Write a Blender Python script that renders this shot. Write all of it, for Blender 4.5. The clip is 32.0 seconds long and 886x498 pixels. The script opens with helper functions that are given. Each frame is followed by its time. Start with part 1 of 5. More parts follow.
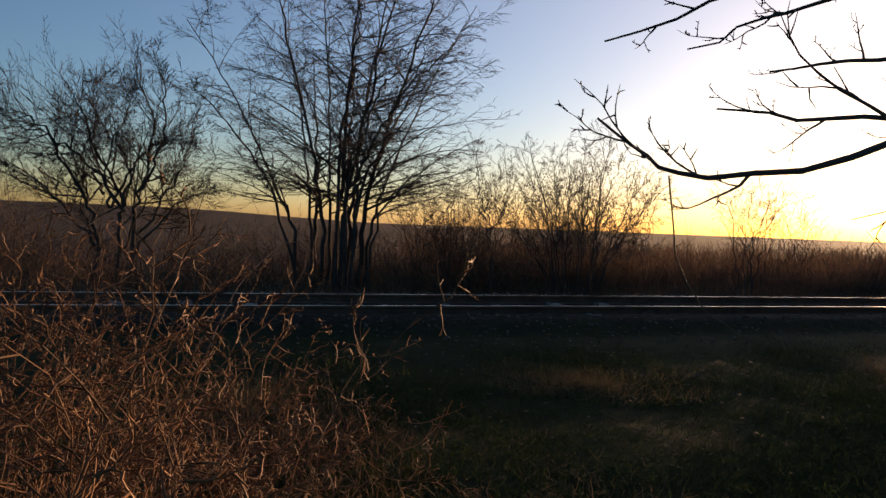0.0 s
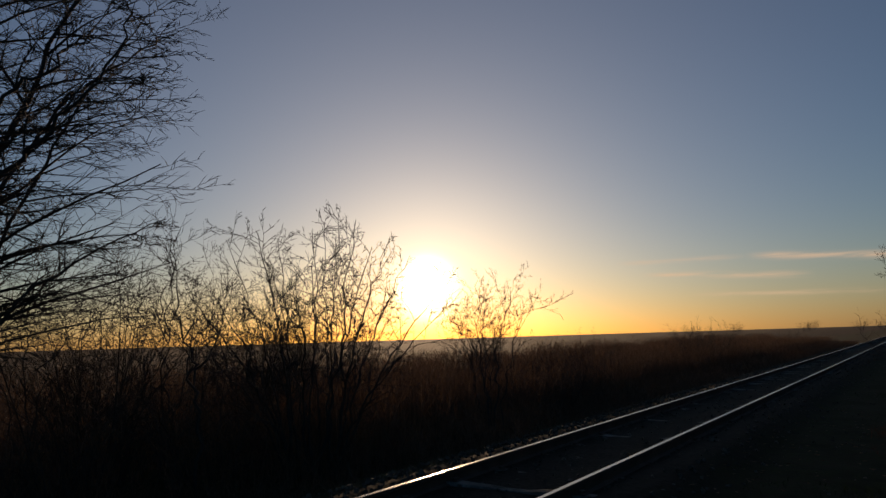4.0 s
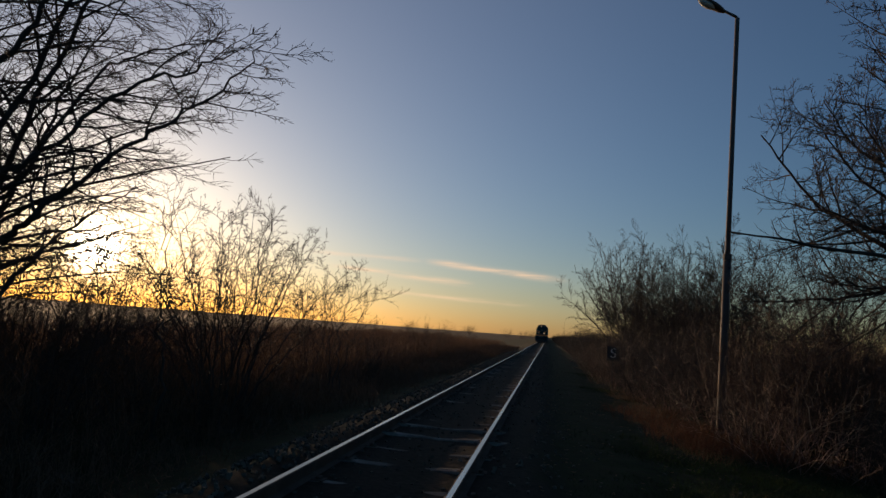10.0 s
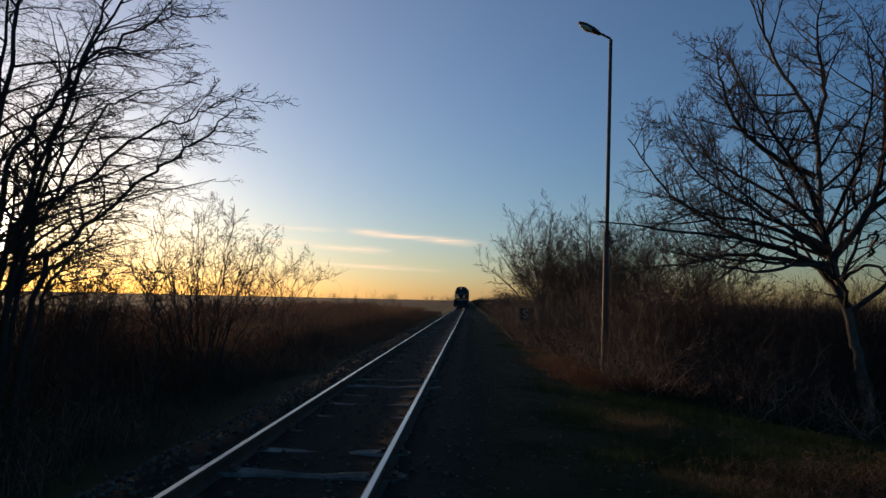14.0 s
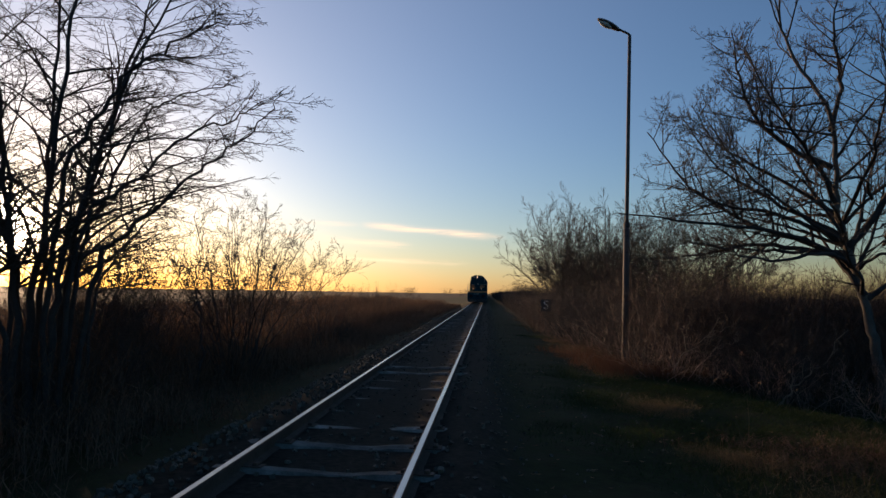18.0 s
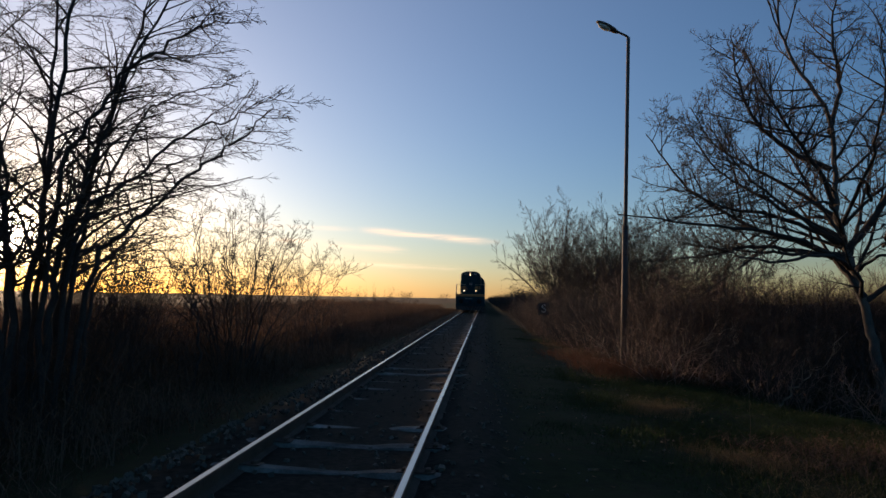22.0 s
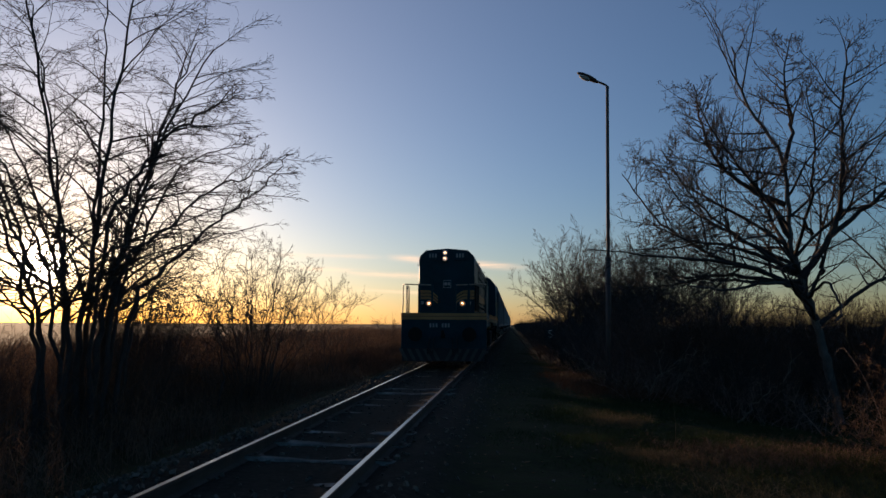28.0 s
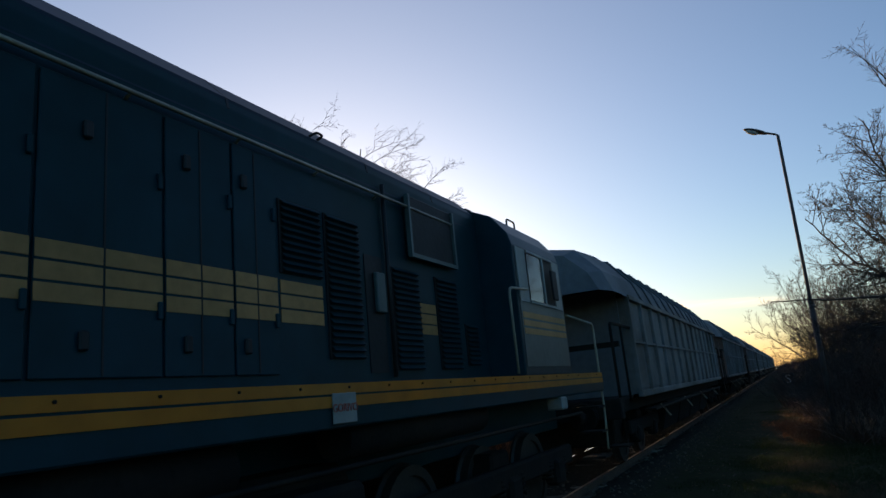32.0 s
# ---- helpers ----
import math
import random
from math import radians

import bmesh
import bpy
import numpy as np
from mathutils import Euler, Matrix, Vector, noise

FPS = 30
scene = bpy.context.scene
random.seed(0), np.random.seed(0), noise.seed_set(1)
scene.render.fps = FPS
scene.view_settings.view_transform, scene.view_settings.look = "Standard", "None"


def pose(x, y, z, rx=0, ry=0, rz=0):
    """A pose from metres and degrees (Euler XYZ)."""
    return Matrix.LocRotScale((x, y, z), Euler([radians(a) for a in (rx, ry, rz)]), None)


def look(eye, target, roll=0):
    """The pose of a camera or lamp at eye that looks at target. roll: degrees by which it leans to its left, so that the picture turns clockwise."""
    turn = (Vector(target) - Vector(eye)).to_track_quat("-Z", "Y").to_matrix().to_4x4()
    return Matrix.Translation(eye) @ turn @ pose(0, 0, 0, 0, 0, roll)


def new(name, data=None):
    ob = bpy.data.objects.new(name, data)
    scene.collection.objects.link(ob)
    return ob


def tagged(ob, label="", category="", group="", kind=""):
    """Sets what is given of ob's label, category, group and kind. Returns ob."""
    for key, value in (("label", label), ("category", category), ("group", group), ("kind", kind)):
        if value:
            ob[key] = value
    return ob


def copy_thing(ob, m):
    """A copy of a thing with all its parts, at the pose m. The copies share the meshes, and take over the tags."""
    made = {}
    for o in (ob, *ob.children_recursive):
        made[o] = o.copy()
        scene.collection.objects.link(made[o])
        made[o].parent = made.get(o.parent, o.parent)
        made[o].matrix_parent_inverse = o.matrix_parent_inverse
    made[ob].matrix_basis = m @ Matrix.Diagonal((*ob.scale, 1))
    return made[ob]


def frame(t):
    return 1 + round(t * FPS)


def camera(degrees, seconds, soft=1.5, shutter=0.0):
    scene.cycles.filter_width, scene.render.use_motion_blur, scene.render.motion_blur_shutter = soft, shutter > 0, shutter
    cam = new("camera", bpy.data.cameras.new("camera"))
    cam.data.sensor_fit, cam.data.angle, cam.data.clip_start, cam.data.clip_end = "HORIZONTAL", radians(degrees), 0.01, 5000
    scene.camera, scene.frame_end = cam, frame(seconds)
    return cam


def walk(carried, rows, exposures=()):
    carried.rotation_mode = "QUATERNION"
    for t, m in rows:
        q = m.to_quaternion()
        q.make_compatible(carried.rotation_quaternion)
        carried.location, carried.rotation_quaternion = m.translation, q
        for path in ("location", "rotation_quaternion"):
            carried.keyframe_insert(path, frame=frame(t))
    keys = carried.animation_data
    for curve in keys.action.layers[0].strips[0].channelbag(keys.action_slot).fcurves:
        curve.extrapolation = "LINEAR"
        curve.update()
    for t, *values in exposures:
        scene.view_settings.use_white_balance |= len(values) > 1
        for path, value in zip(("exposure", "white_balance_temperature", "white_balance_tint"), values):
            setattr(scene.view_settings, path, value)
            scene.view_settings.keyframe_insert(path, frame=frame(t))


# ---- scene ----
cam = camera(67.66, 32.0)
PATH = [
    (0, (10.146, 37.336, 1.195), (8.225, 37.889, 1.123), 2.15),
    (0.5, (9.189, 37.511, 1.194), (7.261, 38.039, 1.141), 7.94),
    (1, (8.261, 37.612, 1.199), (6.402, 38.347, 1.121), 5.05),
    (1.5, (7.358, 37.810, 1.301), (5.495, 38.536, 1.315), 6.73),
    (2, (6.556, 37.964, 1.397), (4.836, 38.976, 1.522), 3.59),
    (2.5, (5.802, 37.991, 1.490), (4.132, 39.066, 1.726), 4.71),
    (3, (4.920, 37.601, 1.555), (3.456, 38.940, 1.802), -0.17),
    (3.5, (4.306, 37.478, 1.510), (3.084, 39.039, 1.773), -2.72),
    (5.5, (2.442, 35.644, 1.436), (1.386, 37.321, 1.705), 0.22),
    (6, (2.175, 35.314, 1.473), (1.349, 37.112, 1.762), 0.86),
    (6.5, (1.944, 35.149, 1.486), (1.285, 37.016, 1.768), 0.42),
    (7, (2.051, 34.827, 1.589), (1.567, 36.757, 1.798), 4.42),
    (7.5, (1.821, 34.637, 1.526), (1.361, 36.574, 1.727), 3.17),
    (8, (1.706, 34.549, 1.536), (1.240, 36.488, 1.687), 1.79),
    (8.5, (1.561, 34.225, 1.489), (1.072, 36.156, 1.664), 1.36),
    (9, (1.571, 33.759, 1.459), (1.095, 35.696, 1.615), 2.50),
    (9.5, (1.534, 33.395, 1.477), (1.187, 35.357, 1.652), 2.47),
    (10, (1.496, 33.093, 1.385), (1.168, 35.052, 1.625), 4.30),
    (10.5, (1.527, 32.768, 1.494), (1.044, 34.690, 1.766), 6.02),
    (11, (1.650, 32.485, 1.479), (1.173, 34.423, 1.611), 1.62),
    (11.5, (1.664, 31.926, 1.459), (1.184, 33.865, 1.563), 1.54),
    (12, (1.653, 31.353, 1.536), (1.361, 33.327, 1.670), 3.29),
    (12.5, (1.539, 31.117, 1.462), (1.293, 33.097, 1.600), 2.87),
    (13, (1.668, 30.840, 1.501), (1.447, 32.820, 1.679), 2.59),
    (13.5, (1.621, 30.490, 1.433), (1.459, 32.477, 1.587), 2.73),
    (14, (1.508, 30.205, 1.488), (1.426, 32.197, 1.641), 1.27),
    (14.5, (1.568, 29.777, 1.467), (1.436, 31.763, 1.664), 3.01),
    (16.5, (1.369, 29.706, 1.413), (1.197, 31.694, 1.543), 0.79),
    (17, (1.359, 29.636, 1.433), (1.211, 31.627, 1.561), 1.89),
    (17.5, (1.359, 29.638, 1.425), (1.228, 31.628, 1.562), 1.61),
    (18, (1.355, 29.653, 1.424), (1.221, 31.644, 1.556), 0.92),
    (18.5, (1.365, 29.616, 1.438), (1.248, 31.609, 1.568), 0.79),
    (19, (1.361, 29.618, 1.431), (1.253, 31.611, 1.561), 1.20),
    (19.5, (1.324, 29.668, 1.393), (1.208, 31.661, 1.523), 2.68),
    (20, (1.311, 29.677, 1.364), (1.171, 31.670, 1.458), 2.19),
    (20.5, (1.381, 29.700, 1.368), (1.257, 31.696, 1.426), 0.45),
    (21, (1.362, 29.655, 1.386), (1.217, 31.648, 1.463), 1.62),
    (21.5, (1.319, 29.699, 1.356), (1.193, 31.691, 1.483), 1.77),
    (22, (1.316, 29.707, 1.348), (1.191, 31.697, 1.495), 1.02),
    (22.5, (1.330, 29.665, 1.371), (1.213, 31.656, 1.525), 0.68),
    (23, (1.329, 29.690, 1.366), (1.225, 31.681, 1.526), 0.90),
    (23.5, (1.322, 29.683, 1.366), (1.221, 31.674, 1.527), 0.37),
    (24, (1.327, 29.661, 1.375), (1.233, 31.650, 1.558), -0.02),
    (24.5, (1.343, 29.603, 1.393), (1.266, 31.592, 1.587), -0.73),
    (25, (1.631, 29.153, 1.499), (1.612, 31.138, 1.739), -4.41),
    (25.5, (1.766, 28.857, 1.248), (1.933, 30.834, 1.497), -1.97),
    (27.5, (2.373, 28.002, 1.453), (2.144, 29.978, 1.654), -1.89),
    (28, (2.258, 27.976, 1.376), (2.049, 29.953, 1.602), 0.30),
    (28.5, (2.311, 27.951, 1.341), (2.029, 29.927, 1.475), 2.66),
    (29, (2.463, 27.557, 1.324), (2.207, 29.534, 1.494), -0.08),
    (29.5, (2.689, 27.232, 1.450), (2.432, 29.202, 1.683), -2.33),
    (30, (2.998, 26.780, 1.572), (2.631, 28.727, 1.845), -3.75),
    (30.5, (3.409, 26.481, 1.555), (2.907, 28.388, 1.892), -1.73),
    (31, (3.646, 26.095, 1.583), (3.089, 27.981, 1.951), -2.64),
    (31.5, (3.828, 25.813, 1.585), (3.146, 27.645, 2.008), -2.35),
    (32, (3.976, 25.534, 1.586), (3.123, 27.290, 2.024), -5.57),
]
EXPOSURES = [(0.0, 1.3, 8300, 26), (1.0, 1.1, 8300, 25), (2.0, -0.05, 7400, 23), (3.0, -0.4, 7300, 21), (6.0, -0.1, 7200, 16), (8.0, 0.0, 7200, 17), (10.0, 0.2, 7200, 18), (13.0, 0.5, 6700, 17), (17.0, 0.95, 7100, 21), (23.0, 0.9, 6900, 20), (27.0, 0.8, 7000, 21), (28.0, 0.65, 7000, 21), (29.0, 0.85, 7000, 21), (30.0, 0.5, 7100, 21), (30.5, 0.45, 6900, 18), (31.0, 1.2, 7100, 19), (32.0, 1.5, 7700, 18)]
walk(cam, [(t, look(eye, target, roll)) for t, eye, target, roll in PATH], EXPOSURES)

# ---- world, sun, exposure ----
SUN_AZ = radians(37.3)          # to the left of the track, which runs along +y
SUN_EL = radians(4.4)
SUN_DIR = Vector((-math.sin(SUN_AZ) * math.cos(SUN_EL), math.cos(SUN_AZ) * math.cos(SUN_EL), math.sin(SUN_EL)))


def make_world():
    w = bpy.data.worlds.new("evening_sky")
    w.use_nodes = True
    nt = w.node_tree
    nt.nodes.clear()
    n, l = nt.nodes.new, nt.links.new

    def math_node(op, a, b=None, clamp=False):
        m = n("ShaderNodeMath")
        m.operation, m.use_clamp = op, clamp
        for i, v in enumerate((a, b)):
            if v is None:
                continue
            if isinstance(v, (int, float)):
                m.inputs[i].default_value = v
            else:
                l(v, m.inputs[i])
        return m.outputs[0]

    out, bg = n("ShaderNodeOutputWorld"), n("ShaderNodeBackground")
    sky = n("ShaderNodeTexSky")
    sky.sky_type, sky.sun_disc = "NISHITA", False
    sky.sun_elevation, sky.sun_rotation = SUN_EL, -SUN_AZ
    sky.altitude, sky.air_density, sky.dust_density, sky.ozone_density = 100, 1.0, 0.8, 3.7
    tc = n("ShaderNodeTexCoord")
    dot = n("ShaderNodeVectorMath")
    dot.operation = "DOT_PRODUCT"
    l(tc.outputs["Generated"], dot.inputs[0])
    dot.inputs[1].default_value = SUN_DIR
    ang = math_node("ARCCOSINE", math_node("MINIMUM", dot.outputs["Value"], 1.0))   # angle from the sun
    # aureole: a small hot core in a wide soft glow
    core = math_node("MULTIPLY", math_node("EXPONENT", math_node("MULTIPLY", math_node("POWER", math_node("MULTIPLY", ang, 1 / radians(CORE_DEG)), 2.0), -1.0)), CORE)
    glow = math_node("MULTIPLY", math_node("EXPONENT", math_node("MULTIPLY", ang, -1 / radians(GLOW_DEG))), GLOW)
    add = math_node("ADD", core, glow)
    tint = n("ShaderNodeMix")
    tint.data_type, tint.blend_type = "RGBA", "MULTIPLY"
    tint.inputs["Factor"].default_value = 1.0
    tint.inputs["A"].default_value = (1.0, 0.86, 0.62, 1)
    l(add, tint.inputs["B"])
    grade = n("ShaderNodeHueSaturation")
    grade.inputs["Saturation"].default_value = SKY_SAT
    l(sky.outputs[0], grade.inputs["Color"])
    both = n("ShaderNodeMix")
    both.data_type, both.blend_type = "RGBA", "ADD"
    both.inputs["Factor"].default_value = 1.0
    l(grade.outputs[0], both.inputs["A"])
    l(tint.outputs["Result"], both.inputs["B"])
    # a broad pale haze on the sun's side of the sky
    haze = n("ShaderNodeMix")
    haze.data_type, haze.blend_type = "RGBA", "MULTIPLY"
    haze.inputs["Factor"].default_value = 1.0
    haze.inputs["A"].default_value = (1.0, 0.94, 0.86, 1)
    l(math_node("MULTIPLY", math_node("EXPONENT", math_node("MULTIPLY", ang, -1 / radians(HAZE_DEG))), HAZE), haze.inputs["B"])
    wide = n("ShaderNodeMix")
    wide.data_type, wide.blend_type = "RGBA", "ADD"
    wide.inputs["Factor"].default_value = 1.0
    l(both.outputs["Result"], wide.inputs["A"])
    l(haze.outputs["Result"], wide.inputs["B"])
    # low streaks of cloud over the horizon
    sep = n("ShaderNodeSeparateXYZ")
    l(tc.outputs["Generated"], sep.inputs[0])
    mapping = n("ShaderNodeMapping")
    mapping.inputs["Scale"].default_value = (9, 9, 110)
    l(tc.outputs["Generated"], mapping.inputs[0])
    noi = n("ShaderNodeTexNoise")
    noi.inputs["Scale"].default_value, noi.inputs["Detail"].default_value, noi.inputs["Roughness"].default_value = 1.0, 6.0, 0.62
    l(mapping.outputs[0], noi.inputs["Vector"])
    azim = math_node("ARCTAN2", sep.outputs["X"], sep.outputs["Y"])

    def streak(el, thick, az0, az1, bend, strength):
        mid = math_node("ADD", math_node("MULTIPLY", math_node("SUBTRACT", azim, az0), bend), el)
        band = math_node("EXPONENT", math_node("MULTIPLY", math_node("POWER", math_node("MULTIPLY", math_node("ABSOLUTE", math_node("SUBTRACT", sep.outputs["Z"], mid)), 1 / thick), 2.0), -1.0))
        a = math_node("MULTIPLY", math_node("SUBTRACT", azim, az0 - 0.03), 25.0, True)
        b = math_node("MULTIPLY", math_node("SUBTRACT", az1 + 0.03, azim), 25.0, True)
        return math_node("MULTIPLY", math_node("MULTIPLY", band, math_node("MULTIPLY", a, b)), strength)

    mask = math_node("ADD", math_node("ADD", streak(0.0985, 0.0045, -0.165, 0.0, -0.075, 0.75), streak(0.081, 0.004, -0.31, -0.14, -0.06, 0.7)),
                     math_node("ADD", streak(0.050, 0.003, -0.24, -0.05, -0.03, 0.5), streak(0.100, 0.003, -0.34, -0.22, 0.0, 0.5)))
    mask = math_node("MULTIPLY", mask, math_node("MULTIPLY", math_node("SUBTRACT", noi.outputs["Fac"], 0.36), 4.0, True), True)
    cl = n("ShaderNodeMix")
    cl.data_type = "RGBA"
    l(math_node("MULTIPLY", mask, 0.75), cl.inputs["Factor"])
    l(wide.outputs["Result"], cl.inputs["A"])
    cl.inputs["B"].default_value = CLOUD
    l(cl.outputs["Result"], bg.inputs["Color"])
    bg.inputs["Strength"].default_value = SKY
    l(bg.outputs[0], out.inputs[0])
    scene.world = w


SKY, SKY_SAT = 0.10, 1.14
CORE, CORE_DEG, GLOW, GLOW_DEG = 160.0, 1.5, 5.5, 4.2
HAZE, HAZE_DEG = 2.8, 26.0
CLOUD = (9.0, 6.4, 4.2, 1)
make_world()
sun = new("sun", bpy.data.lights.new("sun", "SUN"))
sun.data.energy, sun.data.angle, sun.data.color = 3.0, radians(0.6), (1.0, 0.72, 0.45)
sun.matrix_world = look(SUN_DIR * 200, (0, 0, 0))

# ---- materials ----


def mat(name, color, rough=0.8, metal=0.0, var=0.25, scale=6.0, bump=0.2, second=None, spec=0.5, per_object=0.0, per_island=0.0, stretch=(1, 1, 1), through_light=0.0):
    """A surface with grain and blotches at two scales; second: the colour of its stains."""
    m = bpy.data.materials.new(name)
    m.use_nodes = True
    nt = m.node_tree
    n, l = nt.nodes.new, nt.links.new
    p = nt.nodes["Principled BSDF"]
    tc = n("ShaderNodeTexCoord")
    mp = n("ShaderNodeMapping")
    mp.inputs["Scale"].default_value = stretch
    l(tc.outputs["Object"], mp.inputs[0])
    big, fine = n("ShaderNodeTexNoise"), n("ShaderNodeTexNoise")
    big.inputs["Scale"].default_value, big.inputs["Detail"].default_value = scale * 0.22, 5
    fine.inputs["Scale"].default_value, fine.inputs["Detail"].default_value = scale * 3.2, 7
    l(mp.outputs[0], big.inputs["Vector"])
    l(mp.outputs[0], fine.inputs["Vector"])
    ramp = n("ShaderNodeMapRange")
    ramp.inputs["From Min"].default_value, ramp.inputs["From Max"].default_value = 0.38, 0.66
    l(big.outputs["Fac"], ramp.inputs["Value"])
    mix = n("ShaderNodeMix")
    mix.data_type = "RGBA"
    mix.inputs["A"].default_value = (*color, 1)
    mix.inputs["B"].default_value = (*(second or [c * (1 - var) for c in color]), 1)
    l(ramp.outputs[0], mix.inputs["Factor"])
    value = n("ShaderNodeMapRange")
    value.inputs["To Min"].default_value, value.inputs["To Max"].default_value = 1 - var, 1 + var
    l(fine.outputs["Fac"], value.inputs["Value"])
    hsv = n("ShaderNodeHueSaturation")
    l(mix.outputs["Result"], hsv.inputs["Color"])
    last = value.outputs[0]
    for amount, kind, socket in ((per_object, "ShaderNodeObjectInfo", "Random"), (per_island, "ShaderNodeNewGeometry", "Random Per Island")):
        if amount:
            src, r, mul = n(kind), n("ShaderNodeMapRange"), n("ShaderNodeMath")
            r.inputs["To Min"].default_value, r.inputs["To Max"].default_value = 1 - amount, 1 + amount
            l(src.outputs[socket], r.inputs["Value"])
            mul.operation = "MULTIPLY"
            l(last, mul.inputs[0])
            l(r.outputs[0], mul.inputs[1])
            last = mul.outputs[0]
    l(last, hsv.inputs["Value"])
    l(hsv.outputs[0], p.inputs["Base Color"])
    rr = n("ShaderNodeMapRange")
    rr.inputs["To Min"].default_value, rr.inputs["To Max"].default_value = max(rough - 0.15, 0.03), min(rough + 0.15, 1)
    l(big.outputs["Fac"], rr.inputs["Value"])
    l(rr.outputs[0], p.inputs["Roughness"])
    p.inputs["Metallic"].default_value = metal
    p.inputs["Specular IOR Level"].default_value = spec
    if bump:
        b = n("ShaderNodeBump")
        b.inputs["Strength"].default_value, b.inputs["Distance"].default_value = bump, 0.02
        l(fine.outputs["Fac"], b.inputs["Height"])
        l(b.outputs[0], p.inputs["Normal"])
    if through_light:       # thin dead leaves and stalks let light through
        tr, ms = n("ShaderNodeBsdfTranslucent"), n("ShaderNodeMixShader")
        l(hsv.outputs[0], tr.inputs["Color"])
        ms.inputs[0].default_value = through_light
        l(p.outputs[0], ms.inputs[1])
        l(tr.outputs[0], ms.inputs[2])
        l(ms.outputs[0], nt.nodes["Material Output"].inputs["Surface"])
    return m


def glow(name, color, strength):
    m = bpy.data.materials.new(name)
    m.use_nodes = True
    p = m.node_tree.nodes["Principled BSDF"]
    p.inputs["Base Color"].default_value = (*color, 1)
    p.inputs["Emission Color"].default_value = (*color, 1)
    p.inputs["Emission Strength"].default_value = strength
    return m


def glass(name, color, rough=0.05):
    m = bpy.data.materials.new(name)
    m.use_nodes = True
    p = m.node_tree.nodes["Principled BSDF"]
    p.inputs["Base Color"].default_value = (*color, 1)
    p.inputs["Roughness"].default_value = rough
    p.inputs["Transmission Weight"].default_value = 0.9
    return m


BARK = mat("bark", (0.06, 0.05, 0.045), 0.9, var=0.35, scale=14, bump=0.5, spec=0.2)
BARK_PALE = mat("pale_bark", (0.12, 0.1, 0.085), 0.9, var=0.4, scale=12, bump=0.5, spec=0.2)
PALE_WOOD = mat("dead_pale_wood", (0.24, 0.19, 0.14), 0.85, var=0.3, scale=10, bump=0.2, spec=0.2)
TWIG = mat("twig", (0.062, 0.049, 0.042), 0.85, var=0.3, scale=10, bump=0, spec=0.2, per_island=0.25)
PALE_CANE = mat("pale_pink_cane", (0.24, 0.15, 0.115), 0.75, var=0.3, scale=10, bump=0, spec=0.3, per_island=0.45)
TWIG_RED = mat("red_cane", (0.095, 0.056, 0.042), 0.7, var=0.3, scale=10, bump=0, spec=0.3, per_island=0.35)
BRAMBLE = mat("bramble_cane", (0.17, 0.08, 0.036), 0.7, var=0.3, scale=10, bump=0, spec=0.25, per_island=0.6)
WEED = mat("dead_weed", (0.15, 0.092, 0.06), 0.9, var=0.3, scale=5, bump=0, spec=0.2, per_island=0.45, through_light=0.3)
STALK = mat("dead_stalk", (0.10, 0.062, 0.042), 0.85, var=0.3, scale=5, bump=0, spec=0.2, per_island=0.4, through_light=0.2)
RUSTY = mat("rusty_grass", (0.13, 0.062, 0.036), 0.85, var=0.3, scale=6, bump=0, spec=0.2, per_island=0.4, through_light=0.2)
DRY = mat("dry_grass", (0.14, 0.105, 0.058), 0.9, var=0.3, scale=5, bump=0, spec=0.2, per_island=0.4, through_light=0.3)
GREEN = mat("green_grass", (0.034, 0.052, 0.017), 0.85, var=0.3, scale=5, bump=0, spec=0.2, per_island=0.4, through_light=0.3)
MOSSY = mat("mossy_grass", (0.07, 0.068, 0.022), 0.85, var=0.3, scale=5, bump=0, spec=0.2, per_island=0.5, through_light=0.3)
LEAF = mat("dead_leaf", (0.15, 0.09, 0.045), 0.9, var=0.3, scale=8, bump=0, spec=0.2, per_island=0.4)
STEEL = mat("polished_rail_head", (0.5, 0.48, 0.45), 0.3, 1.0, var=0.1, scale=20, bump=0.05, stretch=(1, 0.05, 1))
RUST = mat("rusty_rail_side", (0.12, 0.062, 0.04), 0.9, 0.1, var=0.35, scale=16, bump=0.4)
STONE = mat("ballast_stone", (0.1, 0.078, 0.056), 0.9, var=0.3, scale=20, bump=0.4, per_island=0.4)
CONCRETE = mat("weathered_concrete", (0.27, 0.235, 0.2), 0.95, var=0.4, scale=14, bump=0.6, second=(0.09, 0.078, 0.064), per_object=0.25, spec=0.2)
GALV = mat("dull_galvanised_steel", (0.09, 0.08, 0.075), 0.75, 0.2, var=0.2, scale=9, bump=0.1, second=(0.1, 0.06, 0.045))

# ---- mesh tools ----


def mesh_ob(name, bm, material, parent=None, label=""):
    me = bpy.data.meshes.new(name)
    bm.to_mesh(me)
    bm.free()
    return link(name, me, material, parent, label)


def link(name, me, material, parent=None, label=""):
    ob = new(name, me)
    if not me.materials:
        for m in material if isinstance(material, (list, tuple)) else [material]:
            me.materials.append(m)
    if parent:
        ob.parent = parent
    return tagged(ob, label)


part = mesh_ob


def holder(name, m, label, category, group="", kind=""):
    ob = new(name)
    ob.empty_display_size = 0.2
    ob.matrix_world = m
    return tagged(ob, label, category, group, kind)


